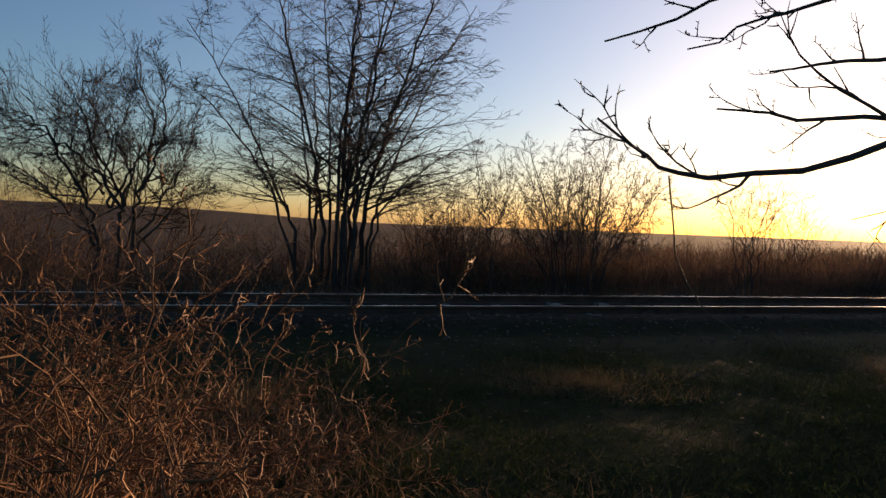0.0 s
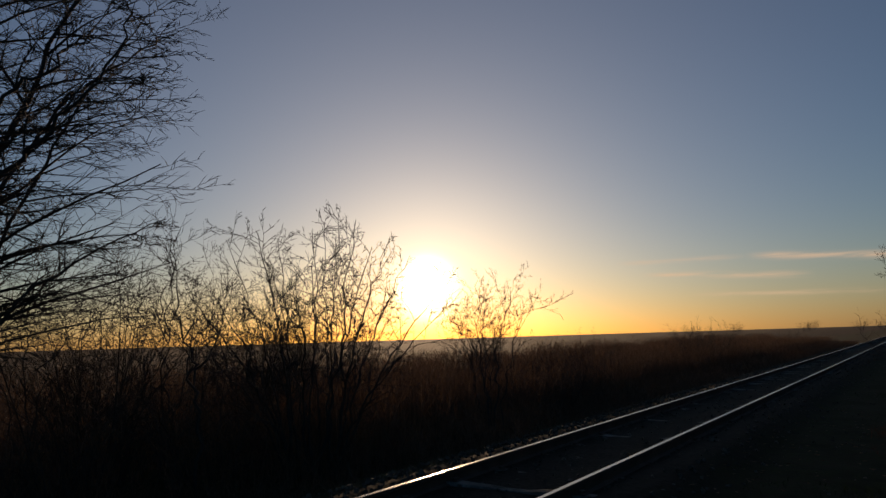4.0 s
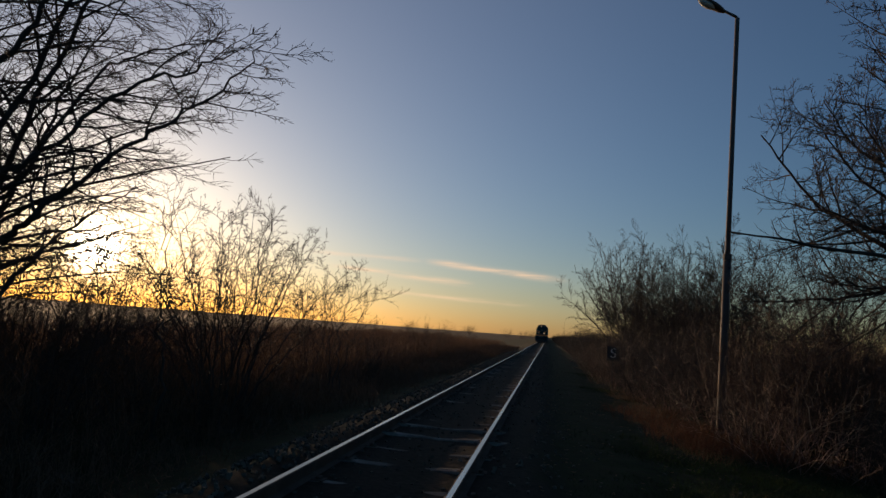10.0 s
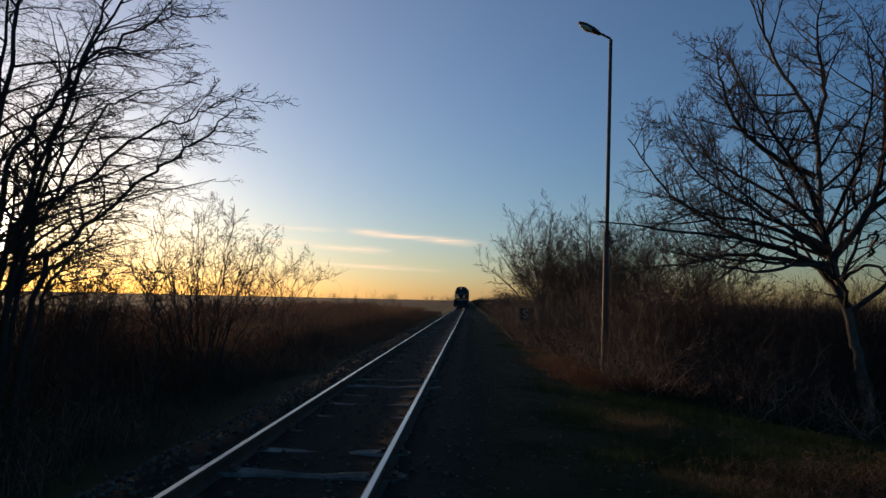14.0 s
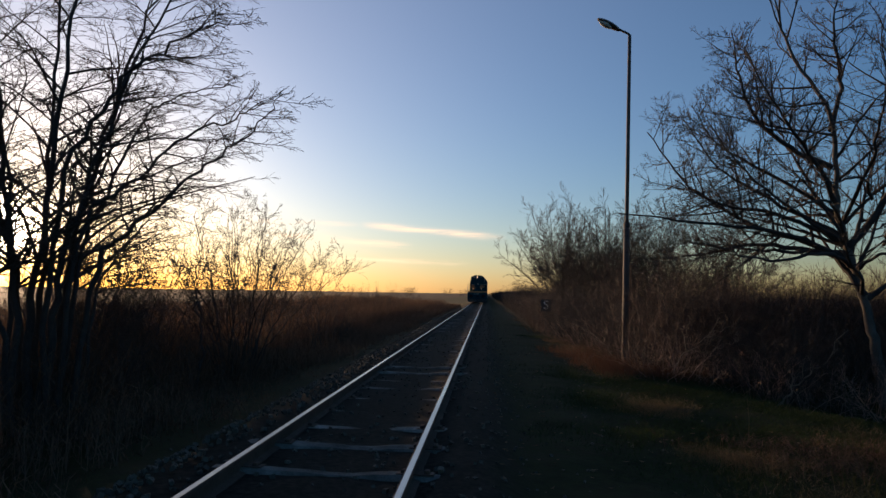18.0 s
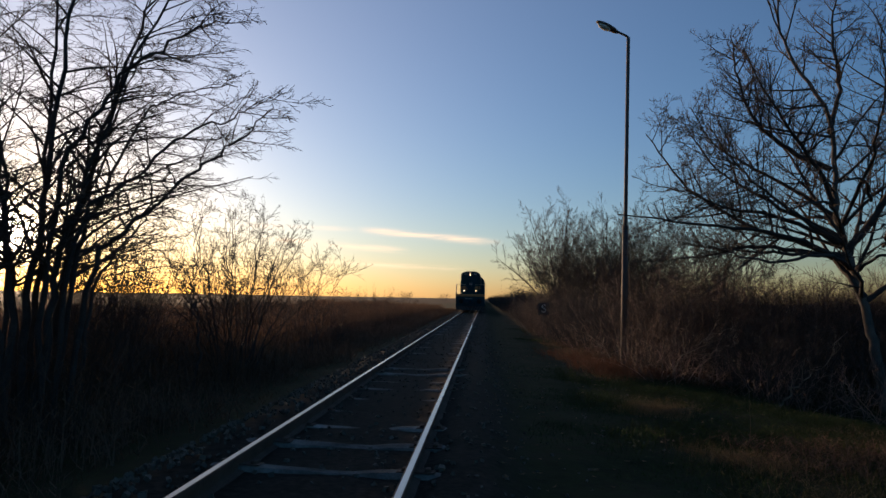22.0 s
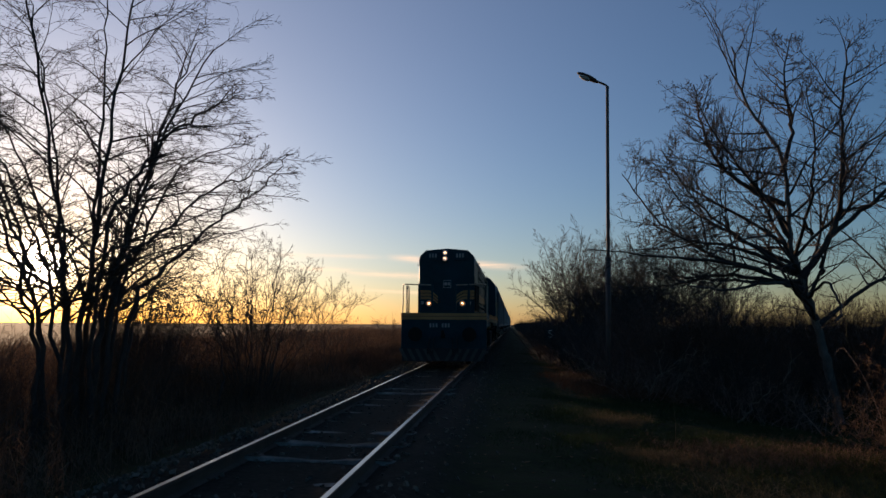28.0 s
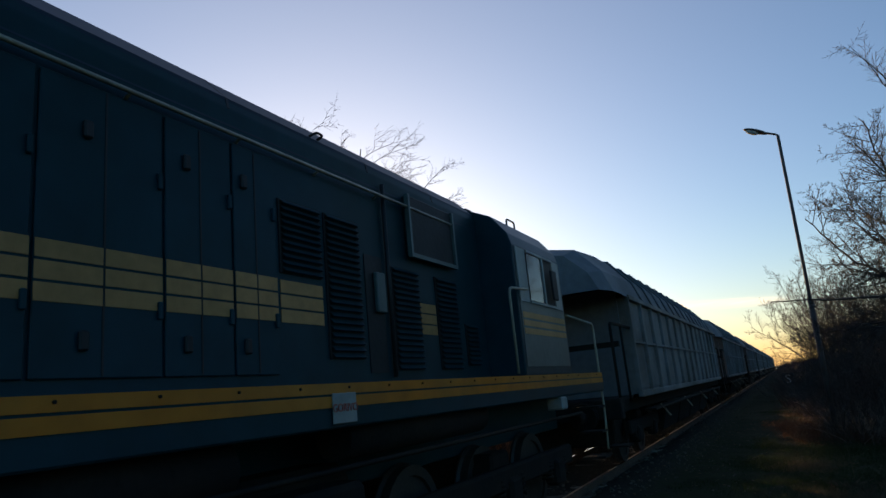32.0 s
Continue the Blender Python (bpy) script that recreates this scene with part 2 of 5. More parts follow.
def box(bm, x0, x1, y0, y1, z0, z1, bevel=0.0, mi=0):
    r = bmesh.ops.create_cube(bm, size=1)
    vs = r["verts"]
    for v in vs:
        v.co = Vector((x0 + (v.co.x + 0.5) * (x1 - x0), y0 + (v.co.y + 0.5) * (y1 - y0), z0 + (v.co.z + 0.5) * (z1 - z0)))
    if bevel:
        es = list({e for v in vs for e in v.link_edges})
        bmesh.ops.bevel(bm, geom=es, offset=bevel, segments=1, affect="EDGES", profile=0.5)
    return vs


def boxes(*dims, bevel=0.0):
    bm = bmesh.new()
    for d in dims:
        box(bm, *d, bevel=bevel)
    return bm


def tube(bm, pts, r, sides=8, r1=None):
    """A round bar along a line of points, tapering to r1, closed at both ends."""
    rings = []
    pts = [Vector(p) for p in pts]
    for i, p in enumerate(pts):
        d = (pts[min(i + 1, len(pts) - 1)] - pts[max(i - 1, 0)]).normalized()
        a = d.orthogonal().normalized() if i == 0 else (rings_a - d * rings_a.dot(d)).normalized()
        rings_a = a
        b = d.cross(a)
        rad = r if r1 is None else r + (r1 - r) * i / (len(pts) - 1)
        rings.append([bm.verts.new(p + (a * math.cos(t) + b * math.sin(t)) * rad) for t in (2 * math.pi * k / sides for k in range(sides))])
    for u, v in zip(rings, rings[1:]):
        for k in range(sides):
            bm.faces.new((u[k], u[(k + 1) % sides], v[(k + 1) % sides], v[k])).smooth = True
    bm.faces.new(rings[0][::-1])
    bm.faces.new(rings[-1])
    return bm


def bar(pts, r, sides=8, r1=None):
    return tube(bmesh.new(), pts, r, sides, r1)


def rounded(pts, rad=0.12, n=4):
    """A polyline with its corners rounded."""
    pts = [Vector(p) for p in pts]
    out = [pts[0]]
    for a, b, c in zip(pts, pts[1:], pts[2:]):
        u, v = (a - b), (c - b)
        r = min(rad, u.length * 0.45, v.length * 0.45)
        p, q = b + u.normalized() * r, b + v.normalized() * r
        for i in range(n + 1):
            t = i / n
            out.append(p * (1 - t) ** 2 + b * 2 * t * (1 - t) + q * t * t)
    return out + [pts[-1]]


def prism(profile, y0, y1, bevel=0.0):
    """A profile of (x, z), extruded along y."""
    bm = bmesh.new()
    a = [bm.verts.new((x, y0, z)) for x, z in profile]
    b = [bm.verts.new((x, y1, z)) for x, z in profile]
    k = len(profile)
    for i in range(k):
        bm.faces.new((a[i], a[(i + 1) % k], b[(i + 1) % k], b[i]))
    bm.faces.new(a[::-1])
    bm.faces.new(b)
    bmesh.ops.recalc_face_normals(bm, faces=bm.faces)
    if bevel:
        bmesh.ops.bevel(bm, geom=[e for e in bm.edges], offset=bevel, segments=2, affect="EDGES", profile=0.5)
    return bm


def disc(centre, axis, r, depth, sides=24, bevel=0.0):
    """A round plate or drum round an axis ('x', 'y' or 'z')."""
    bm = bmesh.new()
    bmesh.ops.create_cone(bm, cap_ends=True, segments=sides, radius1=r, radius2=r, depth=depth)
    if bevel:
        bmesh.ops.bevel(bm, geom=[e for e in bm.edges if len({round(v.co.z, 4) for v in e.verts}) == 1], offset=bevel, segments=1, affect="EDGES")
    turn = {"x": Matrix.Rotation(math.pi / 2, 4, "Y"), "y": Matrix.Rotation(math.pi / 2, 4, "X"), "z": Matrix.Identity(4)}[axis]
    bmesh.ops.transform(bm, matrix=Matrix.Translation(centre) @ turn, verts=bm.verts)
    return bm


def raw_mesh(name, verts, faces):
    me = bpy.data.meshes.new(name)
    me.from_pydata(verts, [], faces)
    me.update()
    return me


# ---- ground ----


def smooth(a, b, x):
    t = min(max((x - a) / (b - a), 0.0), 1.0)
    return t * t * (3 - 2 * t)


def ground_z(x, y):
    ax = abs(x)
    if x >= 0:
        z = -0.15 - 0.13 * smooth(1.25, 1.9, ax) - 0.12 * smooth(1.9, 4.5, ax)
        z -= 0.5 * math.exp(-((x - 8.3) / 1.9) ** 2 - ((y - 43.5) / 4.0) ** 2)
    else:
        z = -0.15 - 0.2 * smooth(1.25, 2.0, ax) - 0.3 * smooth(2.0, 4.0, ax)
        z += 0.35 * smooth(8, 30, ax) + 9.0 * smooth(60, 700, ax) * smooth(180, -60, y)
    z += 0.05 * smooth(0.84, 0.98, ax) * (1 - smooth(1.4, 1.9, ax))
    far = math.hypot(x, y - 35)
    if ax < 1.3:        # crumbled soil between and beside the rails
        z += (0.016 * noise.noise((x * 2.6, y * 2.9, 7)) + 0.01 * noise.noise((x * 6, y * 6, 9))) * (1 - smooth(1.1, 1.3, ax))
    z += 0.035 * noise.noise((x * 0.9, y * 0.9, 0)) * smooth(1.5, 2.6, ax) + 0.02 * noise.noise((x * 3.1, y * 3.1, 4)) * smooth(1.2, 2, ax)
    if far > 60:
        z += 0.5 * noise.noise((x * 0.01, y * 0.01, 2)) * smooth(60, 300, far)
    return z


def axis_steps(lo, hi, fine, reach, grow=1.17):
    out = list(np.arange(lo, hi + fine / 2, fine))
    step = fine
    while out[-1] < reach:
        step = min(step * grow, 260)
        out.append(out[-1] + step)
    step = fine
    while out[0] > -reach:
        step = min(step * grow, 260)
        out.insert(0, out[0] - step)
    return out


def build_ground():
    xs, ys = axis_steps(-5, 13, 0.14, 2600), axis_steps(20, 62, 0.16, 2600)
    verts = [(x, y, ground_z(x, y)) for y in ys for x in xs]
    w = len(xs)
    faces = [(j * w + i, j * w + i + 1, (j + 1) * w + i + 1, (j + 1) * w + i) for j in range(len(ys) - 1) for i in range(w - 1)]
    me = raw_mesh("ground", verts, faces)
    me.polygons.foreach_set("use_smooth", [True] * len(me.polygons))
    m = bpy.data.materials.new("bare_soil_and_turf")
    m.use_nodes = True
    nt = m.node_tree
    n, l = nt.nodes.new, nt.links.new
    p = nt.nodes["Principled BSDF"]
    p.inputs["Specular IOR Level"].default_value = 0.06
    tc, sep = n("ShaderNodeTexCoord"), n("ShaderNodeSeparateXYZ")
    l(tc.outputs["Object"], sep.inputs[0])

    def noise_of(scale, detail=6):
        t = n("ShaderNodeTexNoise")
        t.inputs["Scale"].default_value, t.inputs["Detail"].default_value = scale, detail
        l(tc.outputs["Object"], t.inputs["Vector"])
        return t.outputs["Fac"]

    def mixed(fac, lo, hi, a, b):
        r, x = n("ShaderNodeMapRange"), n("ShaderNodeMix")
        r.inputs["From Min"].default_value, r.inputs["From Max"].default_value = lo, hi
        l(fac, r.inputs["Value"])
        x.data_type = "RGBA"
        l(r.outputs[0], x.inputs["Factor"])
        for k, v in (("A", a), ("B", b)):
            if isinstance(v, tuple):
                x.inputs[k].default_value = (*v, 1)
            else:
                l(v, x.inputs[k])
        return x.outputs["Result"]

    turf = mixed(noise_of(0.9), 0.4, 0.62, (0.02, 0.021, 0.009), (0.035, 0.028, 0.014))
    turf = mixed(noise_of(6), 0.35, 0.7, turf, (0.03, 0.036, 0.012))
    bed = mixed(noise_of(14), 0.35, 0.7, (0.016, 0.014, 0.01), (0.042, 0.034, 0.026))
    field = mixed(noise_of(0.03), 0.4, 0.6, (0.066, 0.033, 0.022), (0.045, 0.028, 0.02))
    field = mixed(noise_of(1.3), 0.3, 0.7, field, (0.045, 0.027, 0.019))
    ax = n("ShaderNodeMath")
    ax.operation = "ABSOLUTE"
    l(sep.outputs["X"], ax.inputs[0])
    wob = n("ShaderNodeMath")
    wob.operation = "MULTIPLY_ADD"
    l(noise_of(1.7), wob.inputs[0])
    wob.inputs[1].default_value = 0.9
    l(ax.outputs[0], wob.inputs[2])
    base = mixed(wob.outputs[0], 1.75, 2.3, bed, turf)
    left = n("ShaderNodeMath")
    left.operation = "MULTIPLY"
    l(sep.outputs["X"], left.inputs[0])
    left.inputs[1].default_value = -1.0
    base = mixed(left.outputs[0], 9.0, 16.0, base, field)
    l(base, p.inputs["Base Color"])
    p.inputs["Roughness"].default_value = 0.95
    b = n("ShaderNodeBump")
    b.inputs["Strength"].default_value, b.inputs["Distance"].default_value = 0.35, 0.03
    l(noise_of(16, 8), b.inputs["Height"])
    l(b.outputs[0], p.inputs["Normal"])
    tagged(link("ground", me, m), "dark winter turf and bare soil beside the railway, ploughed field beyond", "ground", kind="structure")


build_ground()

# ---- plants ----


class Wood:
    """Gathers tapering branches as thin tubes for one mesh."""

    def __init__(self):
        self.v, self.f = [], []

    def add(self, pts, radii, sides):
        base = len(self.v)
        a = None
        for i, p in enumerate(pts):
            d = pts[min(i + 1, len(pts) - 1)] - pts[max(i - 1, 0)]
            d.normalize()
            a = d.orthogonal() if a is None else a - d * a.dot(d)
            a.normalize()
            b = d.cross(a)
            for k in range(sides):
                t = 2 * math.pi * k / sides
                self.v.append(p + a * (math.cos(t) * radii[i]) + b * (math.sin(t) * radii[i]))
        for i in range(len(pts) - 1):
            u = base + i * sides
            for k in range(sides):
                k2 = (k + 1) % sides
                self.f.append((u + k, u + k2, u + sides + k2, u + sides + k))

    def mesh(self, name):
        me = raw_mesh(name, [tuple(v) for v in self.v], self.f)
        me.polygons.foreach_set("use_smooth", [True] * len(me.polygons))
        return me


def limb_line(rng, start, way, length, wobble, lift, steps, flat=0.0):
    """A crooked line that starts along way and is lifted (or droops) as it goes; flat draws it level."""
    pts, p, d = [start.copy()], start.copy(), way.normalized()
    for i in range(steps):
        d = Vector((d.x + rng.gauss(0, wobble), d.y + rng.gauss(0, wobble), d.z * (1 - flat) + rng.gauss(0, wobble) * (1 - flat) + lift)).normalized()
        p = p + d * (length / steps)
        pts.append(p.copy())
    return pts


def guided(rng, knots, crook, per=6):
    """A smooth limb through a few knots, made crooked."""
    k = [Vector(q) for q in knots]
    k = [k[0] * 2 - k[1]] + k + [k[-1] * 2 - k[-2]]
    pts = []
    for i in range(1, len(k) - 2):
        for j in range(per):
            t = j / per
            a, b, c, d = k[i - 1:i + 3]
            p = (b * 2 + (c - a) * t + (a * 2 - b * 5 + c * 4 - d) * t * t + (b * 3 - a - c * 3 + d) * t ** 3) * 0.5
            if i + j > 1:
                p = p + Vector((rng.gauss(0, crook), rng.gauss(0, crook), rng.gauss(0, crook)))
            pts.append(p)
    pts.append(k[-2])
    return pts


def branch(rng, bins, start, way, length, radius, level, spec, thin=0.0045, pts=None, flat=0.0):
    """One branch and, along it, its smaller ones. spec: per level (children, spread in degrees, length ratio, wobble, lift)."""
    kids, spread, ratio, wobble, lift = spec[level]
    steps = (8, 7, 4, 2, 2)[level] if len(spec) > 3 else (5, 3, 1)[level]
    if pts is None:
        pts = limb_line(rng, start, way, length, wobble, lift, steps, flat if level else 0)
    else:
        steps, length = len(pts) - 1, sum((b - a).length for a, b in zip(pts, pts[1:]))
    tip = (0.16, 0.2, 0.3, 0.4, 0.5)[level]
    radii = [radius * (1 - (1 - tip) * (i / steps) ** 0.85) for i in range(steps + 1)]
    bins[min(level, len(bins) - 1)].add(pts, radii, 8 if level == 0 else 5 if level == 1 else 3)
    if level + 1 >= len(spec):
        return
    first = 0.3 if level == 0 and len(spec) > 3 else 0.15
    for c in range(kids):
        s = first + (0.98 - first) * (c + rng.random()) / kids
        i = min(int(s * steps), steps - 1)
        t = s * steps - i
        p = pts[i].lerp(pts[i + 1], t)
        d = (pts[i + 1] - pts[i]).normalized()
        side = d.orthogonal().normalized()
        side.rotate(Matrix.Rotation(rng.random() * 2 * math.pi, 3, d))
        if flat:
            side = Vector((side.x, side.y, side.z * (1 - flat))).normalized()
        a = radians(spread * rng.uniform(0.7, 1.3))
        kid_way = d * math.cos(a) + side * math.sin(a)
        branch(rng, bins, p, kid_way, length * ratio * rng.uniform(0.55, 1.2) * (1.2 - 0.65 * s), max(radius * (1 - 0.75 * s) * 0.55, thin), level + 1, spec, thin, None, flat)


def tree(name, seed, stems, spec, place, label, bark, twig, group="", thin=0.006, flat=0.0, crook=0.05, dark=None):
    """stems: (foot, way, length, radius) of each stem, or (knots, radius[, spec]), in the tree's space."""
    rng = random.Random(seed)
    top = holder(name, pose(*place), label, "tree", group)
    twigs = [Wood(), Wood()]
    for item in stems:
        stem, limbs = Wood(), Wood()
        bins = [stem, limbs, twigs[0], twigs[1]]
        if len(item) < 4:
            branch(rng, bins, None, None, 0, item[1], 0, item[2] if len(item) > 2 else spec, thin, guided(rng, item[0], crook), flat)
        else:
            branch(rng, bins, Vector(item[0]), Vector(item[1]), item[2], item[3], 0, spec, thin, None, flat)
        link("trunk", stem.mesh("trunk"), bark if dark is None or item is stems[0] else dark, top)
        tagged(link("limb", limbs.mesh("limb"), dark or bark, top), kind="stuff")
    for w, nm in zip(twigs, ("branch", "twig")):
        if w.v:
            tagged(link(nm, w.mesh(nm), twig, top), kind="stuff")
    return top


def fan(rng, count, tilt, length, rad, foot=(0.3, 0.3)):
    """Stems that lean outwards from one foot."""
    out = []
    for i in range(count):
        a = 2 * math.pi * (i + rng.uniform(-0.3, 0.3)) / count
        t = radians(rng.uniform(*tilt))
        out.append(((math.cos(a) * foot[0] * rng.uniform(0.3, 1), math.sin(a) * foot[1] * rng.uniform(0.3, 1), -0.15),
                    (math.cos(a) * math.sin(t), math.sin(a) * math.sin(t), math.cos(t)), length * rng.uniform(0.8, 1.08), rad * rng.uniform(0.65, 1.1)))
    return out


def on_ground(x, y, sink=0.0):
    return (x, y, ground_z(x, y) - sink)


# the tall many-stemmed tree beyond the track, three lower limbs reaching out towards the rails
rng = random.Random(5)
ROBINIA = [(21, 46, 0.3, 0.07, 0.02), (9, 46, 0.43, 0.08, 0.01), (6, 46, 0.48, 0.12, 0.02), (0, 0, 0, 0.14, 0.0)]
ARCHING = [(19, 46, 0.18, 0.07, 0.02), (8, 42, 0.44, 0.11, 0.02), (5, 44, 0.46, 0.12, 0.02), (0, 0, 0, 0.14, 0.0)]
stems = []
for i, (fx, fy, ex, ey, ez) in enumerate(((-0.35, -0.9, -0.5, -3.4, 6.2), (-0.3, -0.3, -0.6, -1.9, 8.4), (-0.3, 0.05, 0.2, 0.4, 8.9), (-0.45, -0.1, -1.7, -0.4, 8.7),
                                          (-0.35, 0.3, -1.2, 1.5, 9.0), (-0.2, 0.55, 0.3, 2.6, 8.4), (-0.3, 0.75, -0.4, 3.3, 7.3), (-0.55, -0.4, -3.4, -0.4, 6.6), (-0.1, 0.1, 1.4, 1.2, 7.6), (-0.5, -0.5, -3.3, -1.4, 7.9), (-0.5, 0.2, -3.6, 0.8, 7.0))):
    stems.append((((fx, fy, -0.75), (fx + ex * 0.03, fy * 1.1, 1.6), (fx + (ex - fx) * 0.17, fy + (ey - fy) * 0.2, ez * 0.42), (fx + (ex - fx) * 0.5, fy + (ey - fy) * 0.56, ez * 0.72), (ex, ey, ez)), 0.05 + 0.014 * (i % 3)))
stems += [(((0.15, 0.25, -0.5), (0.5, 0.35, 2.4), (1.05, 0.35, 3.0), (1.5, 0.55, 3.55), (2.1, 0.8, 4.15), (2.65, 1.1, 4.7), (3.05, 1.2, 5.35)), 0.05, ARCHING),
          (((0.05, 0.2, -0.5), (0.3, 0.15, 2.8), (0.95, 0.4, 3.7), (1.75, 0.55, 4.5), (2.45, 0.75, 4.85), (2.8, 0.95, 5.15)), 0.045, ARCHING),
          (((0.0, 0.3, -0.5), (0.15, 0.5, 2.6), (0.2, 1.1, 3.8), (0.45, 1.7, 5.1), (0.95, 2.1, 5.7), (1.9, 2.3, 5.85)), 0.045, ARCHING),
          (((0.0, 0.0, -0.5), (0.05, 0.0, 3.1), (0.55, 0.1, 4.8), (1.3, 0.1, 5.6), (2.0, 0.1, 6.0), (2.6, 0.1, 6.2)), 0.05, ARCHING),
          (((0.1, 0.5, -0.4), (0.2, 1.0, 2.0), (0.3, 2.0, 3.2), (0.25, 3.3, 3.95)), 0.04, ARCHING),
          (((0.1, -0.7, -0.4), (0.2, -1.4, 2.2), (0.3, -2.3, 3.7), (0.3, -3.2, 4.7)), 0.045, ARCHING)]
tree("large_tree", 11, stems, ROBINIA, on_ground(-5.2, 39.2), "tall bare tree of many leaning stems beyond the railway track", BARK, TWIG, thin=0.005, flat=0.2, crook=0.03)

# the spreading tree on the near side, in a hollow
APPLE = [(20, 54, 0.37, 0.09, 0.03), (10, 52, 0.42, 0.1, 0.04), (7, 50, 0.36, 0.1, 0.04), (0, 0, 0, 0.1, 0.02)]
SPARSE = [(8, 46, 0.16, 0.1, 0.05), (4, 48, 0.38, 0.13, 0.1), (2, 50, 0.4, 0.2, 0.1), (0, 0, 0, 0.2, 0.1)]
TRUNK = (9.4, 43.7)
BOUGHS = (
    (((9.42, 43.65, -1.0), (9.24, 43.73, 0.45), (9.1, 43.8, 1.3), (8.86, 43.92, 2.5), (8.68, 44.0, 3.5), (8.62, 44.05, 5.3), (7.95, 44.4, 6.9), (7.75, 44.5, 8.3)), 0.12),
    (((9.1, 43.8, 1.5), (8.55, 44.1, 2.4), (7.2, 44.8, 3.1), (6.1, 45.4, 4.0), (5.2, 45.8, 5.4)), 0.085),
    (((8.86, 43.9, 2.3), (7.4, 44.7, 2.6), (6.3, 45.3, 2.4), (5.0, 46.0, 2.3)), 0.06),
    (((8.9, 43.9, 2.2), (7.6, 43.6, 2.7), (5.7, 43.2, 2.9), (3.95, 42.85, 3.05)), 0.065, SPARSE),
    (((8.9, 43.85, 2.1), (7.9, 42.9, 2.3), (6.4, 41.9, 2.1), (5.2, 41.2, 2.3)), 0.055, SPARSE),
    (((8.8, 43.9, 2.6), (7.9, 42.6, 3.2), (6.6, 41.0, 3.0), (5.7, 39.8, 2.6)), 0.045, SPARSE),
    (((8.95, 43.85, 2.0), (8.7, 42.4, 2.3), (8.1, 40.6, 1.8), (7.5, 39.4, 1.45), (7.2, 38.95, 1.75)), 0.036, SPARSE),
    (((8.5, 42.4, 3.3), (7.8, 41.4, 3.5), (6.9, 40.5, 3.3), (6.2, 40.0, 3.1)), 0.035, SPARSE),
    (((8.4, 41.9, 2.4), (8.0, 41.0, 2.7), (7.3, 40.3, 2.5), (6.7, 39.8, 2.3)), 0.03, SPARSE),
    (((8.8, 43.95, 2.6), (7.5, 44.1, 3.2), (6.4, 44.2, 3.4), (5.5, 44.5, 4.0)), 0.06),
    (((8.8, 43.95, 2.7), (7.6, 44.6, 3.6), (6.6, 45.0, 4.4), (5.9, 45.3, 5.6)), 0.055),
    (((8.7, 44.0, 3.2), (7.5, 44.8, 4.3), (6.7, 45.3, 5.0), (6.2, 45.6, 6.0)), 0.05),
    (((8.8, 43.9, 2.6), (7.4, 43.6, 3.4), (6.6, 43.7, 4.2), (6.0, 43.9, 5.2)), 0.05),
    (((8.8, 43.9, 2.4), (7.6, 44.0, 2.4), (6.6, 44.4, 2.5), (5.6, 44.9, 2.7)), 0.05),
    (((8.75, 43.95, 3.0), (8.5, 42.4, 4.0), (8.2, 41.4, 4.9), (7.9, 40.9, 6.0)), 0.045),
    (((10.64, 44.6, -1.1), (10.86, 44.6, 0.3), (11.14, 44.6, 2.1), (11.4, 44.6, 3.3), (11.6, 44.7, 5.0), (11.9, 44.8, 6.6)), 0.09),
    (((11.14, 44.6, 2.1), (12.4, 44.6, 2.4), (13.8, 44.6, 2.9)), 0.05),
    (((8.86, 43.92, 2.5), (9.4, 43.6, 3.4), (9.7, 43.5, 4.6), (9.7, 43.4, 6.2), (9.9, 43.2, 7.8)), 0.09),
    (((9.4, 43.6, 3.4), (10.3, 43.3, 4.2), (11.4, 43.0, 5.2), (12.0, 42.8, 6.4)), 0.065),
    (((9.1, 43.8, 1.4), (10.2, 43.6, 2.3), (11.5, 43.6, 2.9), (12.8, 43.6, 3.6)), 0.06),
    (((8.64, 44.05, 4.2), (7.6, 44.5, 5.0), (7.1, 44.8, 6.2), (6.9, 44.9, 7.5)), 0.07),
    (((8.62, 44.05, 5.0), (9.0, 44.3, 6.2), (8.9, 44.4, 7.4), (9.2, 44.5, 8.6)), 0.06),
    (((8.8, 44.0, 2.8), (8.9, 45.3, 3.8), (8.8, 46.3, 5.0), (8.5, 47.2, 6.4)), 0.065),
    (((8.7, 44.0, 3.4), (7.9, 43.5, 4.4), (7.1, 43.0, 5.2), (6.3, 42.6, 6.3)), 0.06),
    (((8.9, 43.9, 2.4), (9.6, 44.8, 3.2), (10.4, 45.8, 4.4), (11.0, 46.4, 5.6)), 0.06),
)
foot = Vector(on_ground(*TRUNK))
crown = [([Vector(q) - foot for q in bough[0]], *bough[1:]) for bough in BOUGHS]
tree("spreading_tree", 21, crown, APPLE, tuple(foot), "spreading bare fruit tree with a pale leaning trunk in dark scrub", BARK_PALE, TWIG, thin=0.0055, crook=0.018, dark=BARK)

# the tree farther on by the track, and its neighbours in the hedge
WILD = [(13, 42, 0.36, 0.04, 0.02), (8, 38, 0.5, 0.05, 0.03), (4, 36, 0.5, 0.06, 0.03), (0, 0, 0, 0.08, 0.0)]


